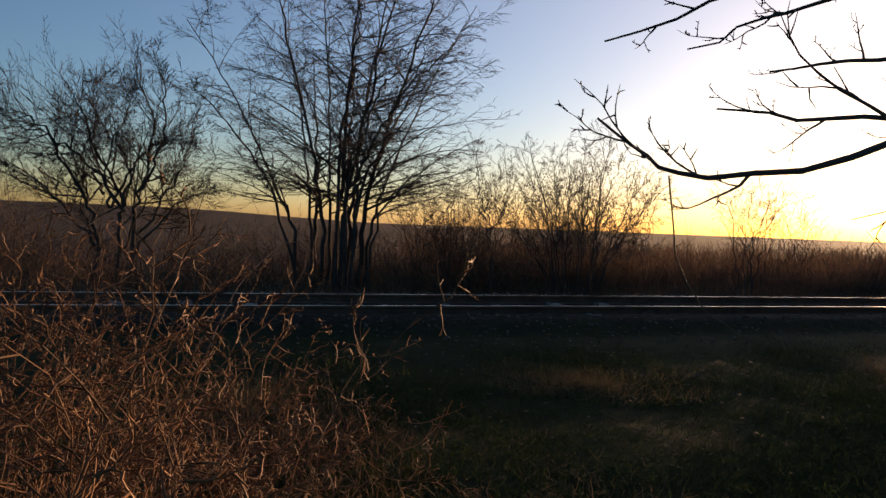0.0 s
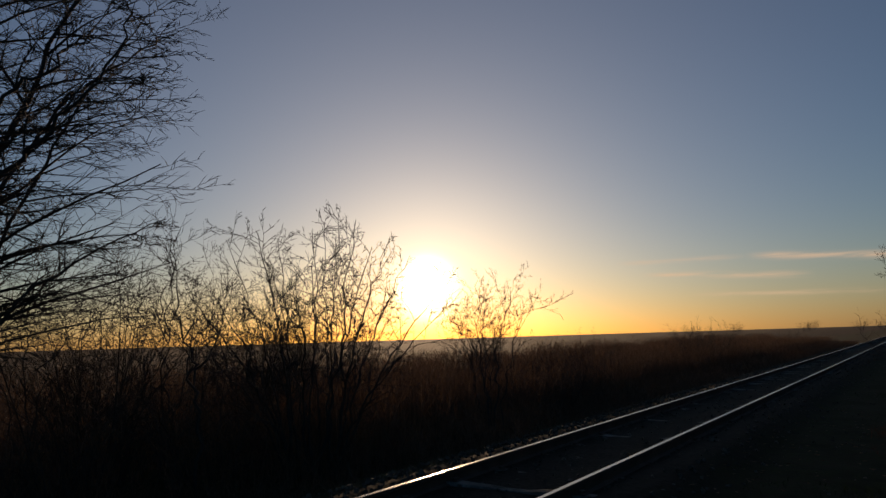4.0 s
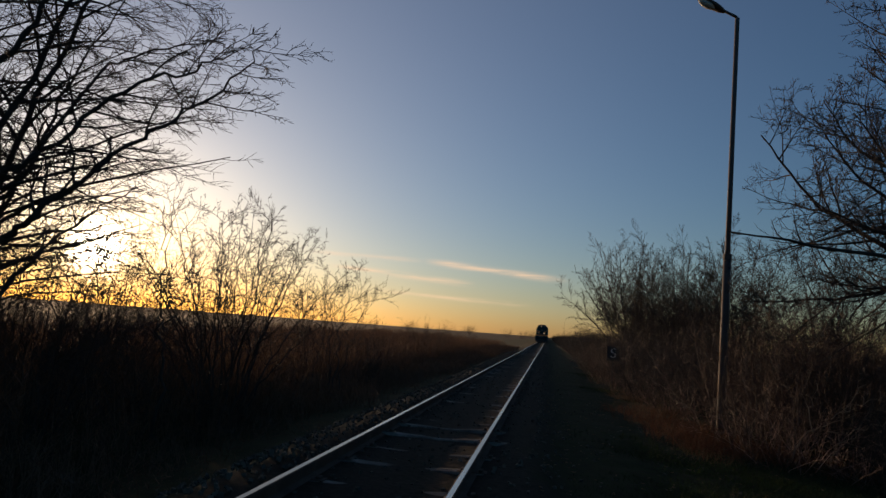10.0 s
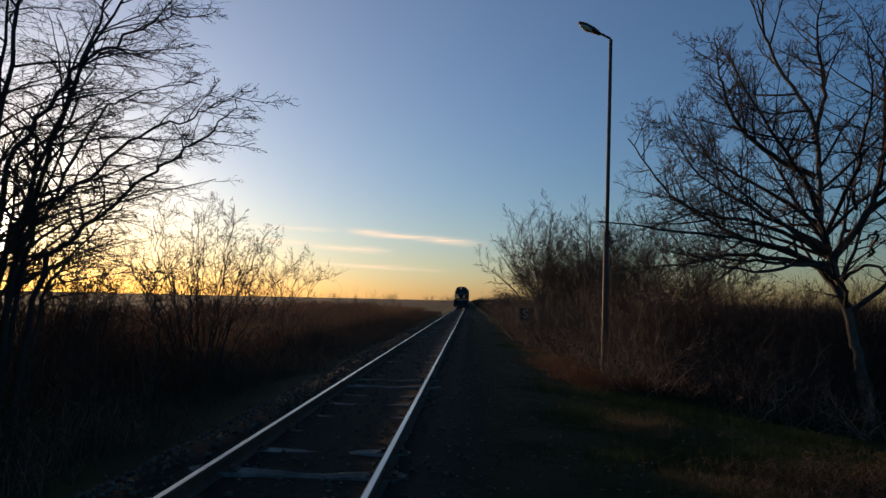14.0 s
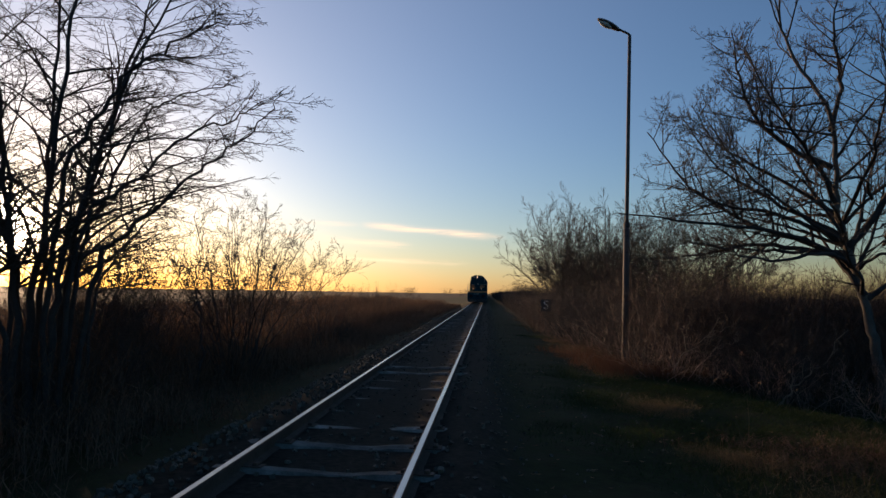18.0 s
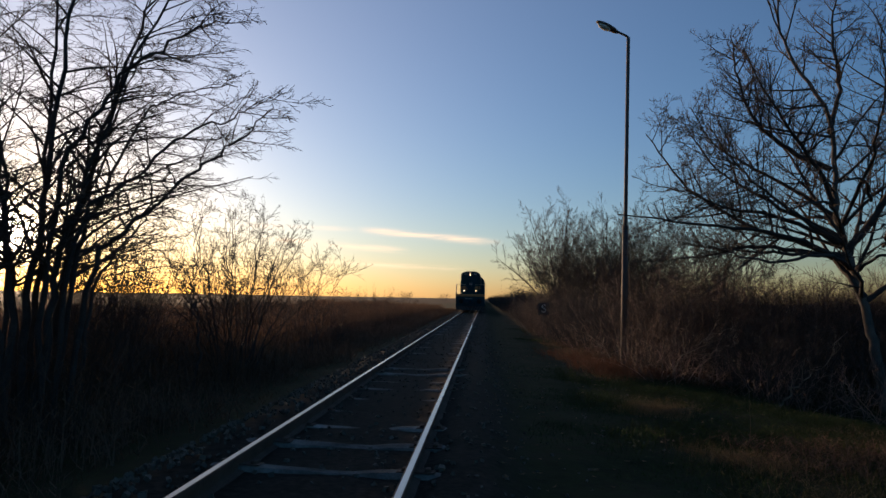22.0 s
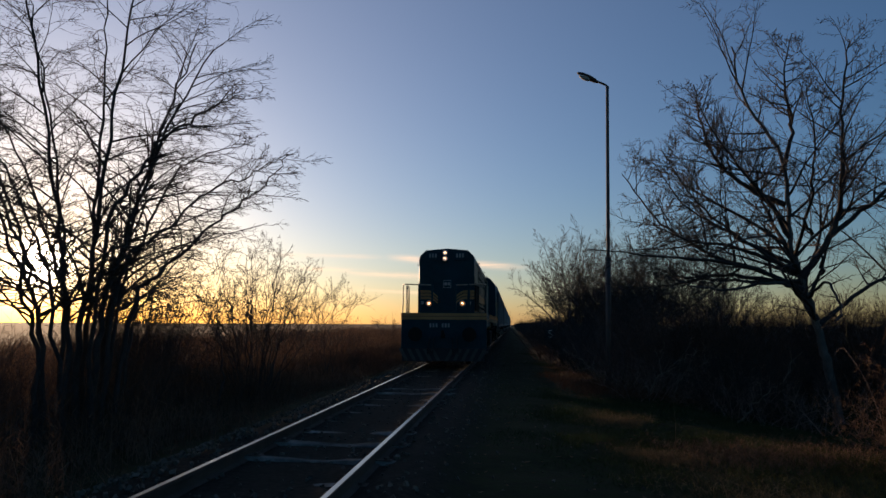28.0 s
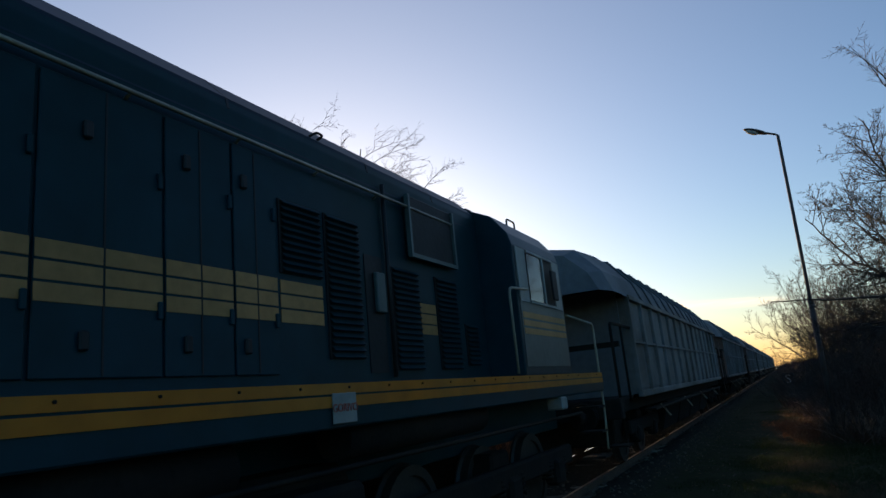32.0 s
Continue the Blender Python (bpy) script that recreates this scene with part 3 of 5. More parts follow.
def dome(rng, count, base, reach, top, rad, steepest=80, sag=0.16):
    """Limbs that part from one short trunk and bow up and out into a round head."""
    out = [(((0.05, 0, -0.3), (0.0, 0.05, base * 0.6), (0.08, 0.0, base + 0.5)), rad * 1.9, [(4, 50, 0.5, 0.06, 0.05), (4, 40, 0.5, 0.1, 0.05), (0, 0, 0, 0.1, 0.0)])]
    for i in range(count):
        a = 2.4 * i + rng.uniform(-0.3, 0.3)
        t = radians(steepest * ((i + 0.5) / count) ** 0.6)
        r, h = reach * math.sin(t) * rng.uniform(0.85, 1.08), (top - base) * (math.cos(t) * 0.86 + 0.14) * rng.uniform(0.88, 1.05)
        c, d = math.cos(a), math.sin(a)
        foot = base * rng.uniform(0.35, 0.95)
        out.append((((0, 0, foot * 0.6), (c * r * 0.22, d * r * 0.22, foot + h * 0.18), (c * r * 0.58, d * r * 0.58, base + h * (0.52 - sag * math.sin(t))), (c * r, d * r, base + h)), rad * rng.uniform(0.6, 0.9)))
    return out


hedge_tree = tree("hedge_tree", 31, dome(rng, 20, 2.6, 5.0, 9.2, 0.085), WILD, on_ground(6.9, 80, 0.2), "bare round-headed tree at the end of the trackside hedge", BARK, TWIG, "hedge trees", 0.0105, crook=0.025)
for x, y, s, a in ((8.6, 71, 0.82, 70), (9.6, 64, 0.76, 160), (9.6, 88, 0.85, 240), (14.2, 43.2, 0.6, 45), (12.5, 84, 0.85, 300), (10.6, 57, 0.6, 20)):
    copy_thing(hedge_tree, pose(*on_ground(x, y, 0.2), 0, 0, a) @ Matrix.Scale(s, 4))

# the dense upright tree and bushes along the far side of the track
UPRIGHT = [(19, 42, 0.36, 0.09, 0.06), (9, 40, 0.45, 0.11, 0.05), (5, 38, 0.5, 0.12, 0.04), (0, 0, 0, 0.12, 0.03)]
FORKS = (((0.1, -0.2), (0.14, 1.6), (0.1, 2.2), (-0.54, 3.4), (-0.8, 4.1), (-0.9, 5.0)), ((0.13, 2.0), (-0.64, 3.05), (-1.5, 3.5), (-2.2, 3.65)), ((0.15, 2.0), (0.25, 2.8), (-0.38, 3.9), (-0.6, 4.55)),
         ((-0.2, -0.2), (-0.4, 1.8), (-0.7, 2.4), (-1.25, 3.5), (-1.9, 3.9)), ((0.3, -0.2), (0.39, 1.6), (0.5, 2.3), (0.7, 3.9), (0.25, 5.55)), ((0.5, 2.3), (0.9, 3.0), (1.1, 4.0), (0.85, 5.2)),
         ((0.4, 1.2), (1.0, 2.2), (1.4, 3.05), (1.7, 4.45)), ((-0.3, 1.0), (-1.1, 2.2), (-2.2, 2.9)), ((0.3, 0.8), (1.2, 1.9), (2.0, 2.6)))
limbs = []
for i, fork in enumerate(FORKS):
    out = 0.45 * ((i * 5) % 9 - 4) / 4
    limbs.append((tuple((out * max(z - 1.6, 0) * 0.6 + 0.1 * out, y, z) for y, z in fork), 0.058 if fork[0][1] < 0 else 0.04))
    if i not in (0, 3, 4):
        limbs.append((tuple((-out * max(z - 1.4, 0) * 0.7 - 0.15, -y * 0.55, z * 0.97) for y, z in fork), 0.034))
tree("twiggy_tree", 41, limbs, UPRIGHT, on_ground(-5.7, 34.4), "dense twiggy bare tree beyond the railway track", BARK, TWIG, thin=0.005, crook=0.04)
ROUND = [(11, 46, 0.3, 0.08, 0.03), (6, 46, 0.4, 0.1, 0.02), (3, 44, 0.45, 0.12, 0.0), (0, 0, 0, 0.12, 0.0)]
stems = []
for i in range(24):
    a, t = 2.4 * i + rng.uniform(-0.2, 0.2), radians(68 * ((i + 0.5) / 24) ** 0.7)
    r, h = 2.75 * math.sin(t) * rng.uniform(0.85, 1.1), 4.35 * (0.3 + 0.7 * math.cos(t)) * rng.uniform(0.88, 1.05)
    c, d = math.cos(a), math.sin(a)
    stems.append((((c * 0.25, d * 0.5, -0.15), (c * (0.2 + r * 0.22), d * (0.35 + r * 0.22), h * 0.33), (c * (0.1 + r * 0.56), d * (0.12 + r * 0.58), h * 0.66), (c * r, d * r, h)), 0.026 * rng.uniform(0.7, 1.15)))
bush = tree("round_bush", 43, stems, ROUND, on_ground(-4.45, 44.9), "round bare bush of thin spreading stems beyond the railway track", BARK, TWIG, "round bushes", thin=0.0055, crook=0.025)
for x, y, s, a in ((-6.9, 42.6, 0.72, 140), (-8.3, 46.6, 0.8, 250)):
    copy_thing(bush, pose(*on_ground(x, y), 0, 0, a) @ Matrix.Scale(s, 4))
# a crooked young tree, and slender curved ones past the bush
CROOKED = [(9, 42, 0.3, 0.1, 0.05), (6, 42, 0.45, 0.14, 0.03), (3, 40, 0.5, 0.16, 0.0), (0, 0, 0, 0.2, 0.0)]
tree("young_tree", 44, [(((0, 0.1, -0.1), (0.05, 0.05, 1.2), (-0.1, 0.1, 2.0), (0.05, -0.3, 2.7), (0.0, -0.35, 3.6)), 0.03), (((0, 0.05, 1.7), (0.1, 0.35, 2.3), (0.0, 0.6, 3.1)), 0.018)], CROOKED, on_ground(-4.4, 42.6), "crooked bare young tree among the trackside weeds", BARK, TWIG, thin=0.0045)
SLENDER = [(10, 38, 0.34, 0.05, 0.05), (6, 38, 0.45, 0.06, 0.04), (3, 38, 0.5, 0.07, 0.02), (0, 0, 0, 0.08, 0.0)]
slender = tree("young_tree", 45, [(((0, 0, -0.1), (0.05, 0.1, 1.3), (0.1, 0.5, 2.5), (0.2, 1.0, 3.5)), 0.022), (((0.05, -0.1, -0.1), (0.0, -0.3, 1.3), (-0.05, -0.4, 2.4), (0.1, -0.5, 3.3)), 0.019), (((0, 0.1, -0.1), (0.3, 0.15, 1.2), (0.6, 0.2, 2.3), (0.9, 0.5, 3.0)), 0.018), (((0, 0, -0.1), (-0.2, 0.2, 1.2), (-0.5, 0.5, 2.2), (-0.6, 1.0, 3.1)), 0.018)],
               SLENDER, on_ground(-3.8, 49.3), "slender bare young tree of a few curved stems", BARK, TWIG, "young trees past the bush", 0.0045)
for x, y, s, a in ((-4.9, 50.6, 0.9, 130), (-5.9, 47.4, 1.0, 230), (-7.4, 44.0, 1.15, 60), (-6.9, 41.6, 0.95, 310), (-6.4, 53.5, 0.85, 190)):
    copy_thing(slender, pose(*on_ground(x, y), 0, 0, a) @ Matrix.Scale(s, 4))


def shrub(name, seed, count, height, tilt, spec, label, material, rad=0.018, thin=0.0045):
    r = random.Random(seed)
    top = holder(name, pose(0, 0, 0), label, "shrub")
    bins = [Wood(), Wood(), Wood(), Wood()]
    for foot, way, length, radius in fan(r, count, tilt, height, rad, (0.55, 0.55)):
        branch(r, bins, Vector(foot), Vector(way), length, radius, 0, spec, thin)
    for w, nm in zip(bins, ("stem", "branch", "twig", "spray")):
        if w.v:
            tagged(link(nm, w.mesh(nm), material, top), kind="stuff")
    return top


SHRUB = [(8, 38, 0.5, 0.1, 0.05), (6, 42, 0.5, 0.18, 0.03), (0, 0, 0, 0.22, 0.0)]
SAPLING = [(10, 42, 0.4, 0.07, 0.05), (7, 42, 0.5, 0.16, 0.03), (0, 0, 0, 0.2, 0.0)]
TANGLE = [(5, 42, 0.45, 0.22, 0.02), (4, 48, 0.42, 0.24, 0.02), (0, 0, 0, 0.25, 0.0)]
BRIERS = [(7, 48, 0.42, 0.16, -0.03), (5, 55, 0.4, 0.22, 0.02), (3, 50, 0.4, 0.25, 0.0), (0, 0, 0, 0.25, 0.0)]
CANES = [(6, 38, 0.42, 0.15, 0.0), (5, 50, 0.36, 0.2, 0.02), (0, 0, 0, 0.22, 0.0)]
kinds = {
    "thicket": shrub("thicket_shrub", 51, 13, 2.4, (5, 42), SHRUB, "bare tangled trackside shrub of brown stems", TWIG),
    "sapling": shrub("sapling_clump", 52, 6, 3.3, (6, 30), SAPLING, "clump of thin bare saplings by the track", TWIG),
    "canes": shrub("cane_shrub", 53, 18, 2.2, (4, 40), CANES, "shrub of straight pale reddish canes in the hedge", TWIG_RED, 0.014),
    "tangle": shrub("pale_stemmed_shrub", 55, 9, 2.0, (6, 44), TANGLE, "sparse shrub of crooked pale stems in front of the hedge", PALE_CANE, 0.013),
    "low": shrub("low_shrub", 54, 12, 1.5, (10, 60), SHRUB, "low bare shrub among dead weeds", TWIG, 0.012),
}
used = set()


def plant(kind, x, y, s, rng):
    m = pose(*on_ground(x, y, 0.05), 0, 0, rng.uniform(0, 360)) @ Matrix.Diagonal((s, s, s * rng.uniform(0.9, 1.1), 1))
    if kind in used:
        return copy_thing(kinds[kind], m)
    used.add(kind)
    kinds[kind].matrix_world = m
    return kinds[kind]


rng = random.Random(77)
# far side: a thin line of saplings and shrubs in the weeds
for x, y, s, k in ((-4.2, 51.8, 0.75, "low"), (-4.6, 53.8, 0.8, "thicket"), (-5.4, 58.0, 1.05, "thicket"), (-5.8, 72.6, 1.25, "thicket"), (-5.2, 43.4, 0.85, "thicket"), (-6.4, 46.0, 0.85, "thicket"), (-7.1, 81.5, 1.2, "thicket"),
                   (-6.4, 63.5, 0.7, "low"), (-6.5, 37.0, 0.9, "thicket"), (-5.4, 41.2, 0.85, "thicket"), (-6.9, 42.8, 0.8, "thicket"), (-4.9, 36.4, 0.8, "thicket"), (-5.6, 32.2, 1.0, "thicket"),
                   (-7.6, 31.0, 1.1, "sapling"), (-5.0, 29.5, 0.9, "thicket"), (-6.6, 26.5, 1.1, "thicket"), (-8.3, 50.2, 0.8, "thicket"), (-8.0, 47.5, 0.75, "thicket"), (-8.4, 40.0, 0.85, "thicket"), (-9.5, 36.0, 0.9, "thicket"), (-9, 55.5, 0.7, "sapling"),
                   (-4.4, 44.9, 0.7, "low"), (-4.4, 38.0, 0.8, "low"), (-4.0, 34.0, 0.8, "low"), (-4.6, 31.0, 0.8, "low"), (-7.0, 57.5, 0.7, "thicket"), (-4.8, 24.0, 1.0, "sapling"), (-8.5, 66, 0.7, "thicket"), (-9, 84, 0.9, "thicket"), (-7.5, 95, 0.9, "thicket"), (-9, 120, 1.1, "thicket")):
    plant(k, x, y, s, rng)
for i in range(18):
    plant(rng.choice(("thicket", "low", "sapling")), rng.uniform(-9.0, -4.8), rng.uniform(30, 50), rng.uniform(0.7, 1.1), rng)
# near side: the hedge beside the path, closer to the track as it goes on
for y in np.concatenate([np.arange(45.5, 80, 1.4), np.arange(80, 135, 2.6)]):
    far = 0.35 * smooth(54, 68, y)
    edge = 5.2 - 1.1 * smooth(46, 62, y) + 0.3 * math.sin(y * 0.9)
    for row, (kind, s) in enumerate((("canes", 1.05 - 0.6 * far), ("thicket", 0.75 + far), ("thicket", 0.8 + 1.4 * far), ("sapling", 0.6 + 2 * far))):
        if row == 3 and (y > 76 or int(y * 10) % 3 == 0) or y > 100 and rng.random() < 0.45:
            continue
        x = edge + 0.5 + row * 1.25 + rng.uniform(-0.5, 0.5)
        plant(kind if rng.random() < 0.75 else "thicket", x, float(y) + rng.uniform(-0.6, 0.6), s * rng.uniform(0.8, 1.15), rng)
for y in np.arange(45.2, 66, 1.5):
    plant("tangle", 5.0 - 1.1 * smooth(46, 62, y) + rng.uniform(-0.1, 0.9), float(y) + rng.uniform(-0.5, 0.5), rng.uniform(0.7, 1.05), rng)
for x, y in ((6.4, 44.6), (7.2, 44.0), (7.9, 43.3), (8.7, 42.0), (9.8, 41.2), (7.5, 43.7), (10.7, 40.9), (6.0, 45.3), (5.3, 46.1), (5.8, 45.8), (6.9, 44.4), (8.3, 42.7), (11.6, 40.8)):
    plant("tangle", x, y, rng.uniform(0.8, 1.1), rng)
# the hedge goes on along the track into the distance
for y in np.arange(104, 330, 4.5):
    for row in range(2):
        plant("thicket", 4.7 + row * 1.8 + rng.uniform(-0.5, 0.5), float(y) + rng.uniform(-1.5, 1.5), rng.uniform(1.0, 1.35), rng)
# scrub in the hollow round the spreading tree
for i in range(60):
    x, y = rng.uniform(6.6, 16.5), rng.uniform(41.5, 51)
    if math.hypot(x - 9.4, y - 43.7) > 0.5 and not (x < 8.0 and y < 43.8):
        plant(rng.choice(("thicket", "canes", "low", "thicket")), x, y, rng.uniform(0.75, 0.95) + 0.35 * smooth(44, 47, y), rng)
for i in range(34):
    plant(rng.choice(("thicket", "canes")), rng.uniform(6.2, 19), rng.uniform(46, 50), rng.uniform(1.05, 1.3), rng)
for i in range(30):
    plant("thicket", rng.uniform(11, 29), rng.uniform(50, 62), rng.uniform(0.95, 1.25), rng)
# brambles where the walk begins
bramble = shrub("bramble_bush", 61, 24, 1.55, (4, 34), BRIERS, "reddish brown bramble bush of thin crooked canes in the grass", BRAMBLE, 0.0058, 0.0026)
bramble.matrix_world = pose(*on_ground(7.8, 36.6), 0, 0, 20)
for x, y, s, a in ((7.5, 36.85, 0.62, 130), (8.0, 36.35, 1.25, 240), (7.9, 35.9, 1.2, 310), (7.4, 36.6, 1.05, 40), (8.4, 36.1, 1.1, 200), (7.6, 37.0, 0.4, 80), (8.2, 36.6, 0.55, 170)):
    copy_thing(bramble, pose(*on_ground(x, y), 0, 0, a) @ Matrix.Scale(s, 4))


def blade_patch(name, seed, size, count, height, width, lean, twigs, material, label, droop=0.3):
    """A patch of narrow blades or dead stalks; each is a folded ribbon, some with side sprays."""
    r = random.Random(seed)
    v, f = [], []

    def ribbon(p, d, length, w, bend, n=2):
        side = d.cross(Vector((0, 0, 1)))
        side = (side if side.length > 0.05 else Vector((1, 0, 0))).normalized()
        side.rotate(Matrix.Rotation(r.uniform(0, 3.1), 3, d))
        base = len(v)
        q = p.copy()
        for i in range(n + 1):
            k = w * (1 - 0.75 * i / n)
            v.append(tuple(q - side * k))
            v.append(tuple(q + side * k))
            if i < n:
                f.append((base + 2 * i, base + 2 * i + 1, base + 2 * i + 3, base + 2 * i + 2))
            q = q + d * (length / n)
            d = (d + Vector((bend[0], bend[1], -abs(bend[2])))).normalized()

    for _ in range(count):
        p = Vector((r.uniform(-size, size) / 2, r.uniform(-size, size) / 2, -0.05))
        a, t = r.uniform(0, 6.28), radians(r.uniform(0, lean))
        d = Vector((math.cos(a) * math.sin(t), math.sin(a) * math.sin(t), math.cos(t)))
        h = height * r.uniform(0.45, 1.1)
        ribbon(p, d, h, width * r.uniform(0.7, 1.3), (r.gauss(0, 0.18), r.gauss(0, 0.18), r.random() * droop))
        for _ in range(twigs):
            s = r.uniform(0.35, 1.0)
            a, t = r.uniform(0, 6.28), radians(r.uniform(25, 60))
            ribbon(p + d * (h * s * 0.95), Vector((math.cos(a) * math.sin(t), math.sin(a) * math.sin(t), math.cos(t))), h * r.uniform(0.1, 0.3), width * 0.7, (0, 0, 0.1), 1)
    return tagged(link(name, raw_mesh(name, v, f), material), label, "grass", kind="stuff")


def scatter(ob, places, rng, lo=0.8, hi=1.2):
    first = True
    for x, y in places:
        s = rng.uniform(lo, hi)
        m = pose(*on_ground(x, y), 0, 0, rng.uniform(0, 360)) @ Matrix.Diagonal((1, 1, s, 1))
        if first:
            ob.matrix_world = m
        else:
            copy_thing(ob, m)
        first = False


rng = random.Random(9)
weeds = [blade_patch("dead_weeds", 80 + i, 2.6, 250, (1.15, 0.85)[i], 0.009, 22, 3, WEED, "dense dead brown weeds beside the track") for i in range(2)]
spots = [(x + rng.uniform(-0.4, 0.4), y + rng.uniform(-0.6, 0.6)) for y in np.arange(14, 120, 2.1) for x in (-5.6, -7.7, -10.0, -12.6) if y > 43 or rng.random() < 0.55]
spots += [(x + rng.uniform(-1, 1), y + rng.uniform(-1, 1)) for y in np.arange(46, 150, 4.0) for x in (-15.5, -19, -23)]
edge = [(x + rng.uniform(-0.3, 0.3), y + rng.uniform(-0.6, 0.6)) for y in np.arange(14, 120, 1.5) for x in (-3.5, -4.4) if not (28 < y < 46 and rng.random() < 0.5)]
scatter(weeds[0], [p for p in spots if p[1] > 43], rng, 0.85, 1.3)
scatter(weeds[1], edge + [p for i, p in enumerate(spots) if p[1] <= 43 and i % 2], rng, 0.6, 1.05)
tall = [blade_patch("tall_weeds", 84 + i, 2.4, 60, 1.95, 0.007, 16, 6, STALK, "tall thin dead brown stalks and canes beside the track", 0.1) for i in range(2)]
belt = [(x + rng.uniform(-0.7, 0.7), y + rng.uniform(-0.8, 0.8)) for y in np.arange(24, 80, 2.3) for x in (-4.6, -6.4, -8.4)]
scatter(tall[0], belt[::2], rng, 0.75, 1.05)
scatter(tall[1], belt[1::2], rng, 0.75, 1.05)
dry = blade_patch("dry_grass", 91, 1.5, 420, 0.34, 0.004, 45, 0, DRY, "dry straw-coloured winter grass", 0.5)
green = blade_patch("green_grass", 92, 1.6, 620, 0.13, 0.004, 50, 0, GREEN, "short dark green grass", 0.5)
weed_low = blade_patch("low_weeds", 93, 1.5, 160, 0.42, 0.005, 40, 3, WEED, "low dead brown weeds in the turf")
where = lambda n, x0, x1, y0, y1: [(rng.uniform(x0, x1), rng.uniform(y0, y1)) for _ in range(n)]  # noqa: E731
scatter(dry, [(4.1, 41.1), (4.2, 35.6), (4.7, 35.1), (5.0, 35.8), (5.4, 35.3), (4.0, 40.8), (4.35, 36.9), (5.1, 36.8), (3.9, 44.9), (4.4, 45.6), (5.2, 34.8), (6.3, 39.2)] + where(2, 6.0, 10, 33, 40) + where(12, 3.8, 5.2, 47, 75) + where(10, -2.6, -2.2, 25, 90), rng, 0.4, 0.8)
scatter(green, where(24, 3.2, 6.8, 37.4, 39.8) + where(60, 3.4, 9, 36, 41.5) + where(70, 2.6, 9.5, 26, 44) + where(30, 4.5, 9, 33, 43) + where(40, 5.2, 8.6, 38.2, 41.2) + where(14, 2.6, 4.4, 44, 70), rng, 0.5, 1.0)
scatter(weed_low, where(4, 6.2, 9, 34, 40) + where(4, 4.4, 5.9, 37.0, 38.4) + where(16, 4.2, 5.0, 46, 70) + where(36, -3.0, -2.3, 18, 80) + [(6.4, 37.4), (5.6, 37.2)], rng, 0.5, 1.0)
mossy = blade_patch("mossy_grass", 95, 1.1, 700, 0.16, 0.0035, 60, 0, MOSSY, "yellow-green mossy winter grass at the foot of the brambles", 0.6)
scatter(mossy, [(5.8, 37.4), (6.1, 36.95), (6.0, 37.85), (5.3, 36.6), (5.9, 36.1), (6.6, 37.1), (5.1, 37.3), (6.4, 37.9)] + where(10, 5.0, 7.2, 35.8, 38.0), rng, 0.6, 1.15)
sprigs = blade_patch("dead_sprigs", 96, 1.3, 26, 0.42, 0.003, 45, 5, STALK, "thin reddish dead sprigs standing in the grass", 0.3)
scatter(sprigs, [(6.2, 37.2), (5.6, 37.1), (5.2, 37.5), (4.6, 37.3), (5.7, 37.8), (4.0, 37.6), (5.0, 36.8)], rng, 0.5, 1.0)
straw = where(8, 3.5, 4.1, 39.9, 40.9) + where(8, 3.9, 4.5, 36.8, 37.7)
for x, y in straw:
    copy_thing(dry, pose(*on_ground(x, y), 0, 0, rng.uniform(0, 360)) @ Matrix.Diagonal((0.5, 0.5, rng.uniform(0.6, 1.0), 1)))
scatter(blade_patch("rough_grass", 97, 1.6, 520, 0.15, 0.004, 55, 0, GREEN, "rough dark green winter grass beside the track", 0.5), where(46, 2.5, 6.2, 41.0, 45.4) + where(22, 2.4, 4.2, 36, 41), rng, 0.5, 1.1)
red = blade_patch("red_brown_grass", 94, 1.6, 420, 0.5, 0.004, 35, 2, RUSTY, "rusty brown grass at the foot of the hedge", 0.3)
scatter(red, [(4.4, 46.4), (4.9, 46.0), (5.5, 45.6), (4.4, 47.4), (4.1, 48.6), (6.2, 45.1), (4.7, 45.3), (3.9, 50.2)], rng, 0.6, 0.9)
# curled dead leaves and scraps of straw lying on the turf
r = random.Random(98)
v, f = [], []
for i in range(800):
    x, y = 1.5 + 4.4 * r.random() ** 1.3, r.uniform(27, 54)
    a, w, h, up = r.uniform(0, 6.28), r.uniform(0.008, 0.022), r.uniform(0.015, 0.05), r.uniform(0.004, 0.02)
    c, d, z = math.cos(a), math.sin(a), ground_z(x, y) + 0.012 + 0.03 * r.random()
    k = len(v)
    v += [(x - c * h, y - d * h, z + up), (x + d * w, y - c * w, z), (x + c * h, y + d * h, z + up * 0.6), (x - d * w, y + c * w, z + up * 0.4)]
    f += [(k, k + 1, k + 2), (k, k + 2, k + 3)]
tagged(link("fallen_leaves", raw_mesh("fallen_leaves", v, f), LEAF), "pale dead leaves and straw scattered on the turf", "leaves", kind="stuff")
# bushes far off on the horizon
for x, y, s in ((-34, 330, 2.2), (-22, 420, 2.6), (-12, 380, 2.0), (-48, 460, 2.8), (-70, 300, 2.0), (16, 300, 3.0), (22, 340, 3.2), (12, 240, 2.4), (9, 180, 1.8), (11, 200, 2.0), (-100, 520, 3.0), (-9, 520, 3.0), (-16, 640, 3.4)):
    plant("thicket", x, y, s, rng)
# a dry runner that hangs from the spreading tree where the walk begins
RUNNER = [(0.00, 0.00, 0.68), (0.01, 0.03, 0.45), (0.02, 0.04, 0.32), (0.10, 0.05, 0.20), (0.19, 0.08, 0.09), (0.30, 0.12, 0.03), (0.38, 0.13, 0.00)]
cane = holder("hanging_cane", pose(7.52, 39.15, 0.78), "thin pale dry runner hanging from a branch", "twig")
part("runner", bar(RUNNER, 0.0045, 5, 0.003), DRY, cane)

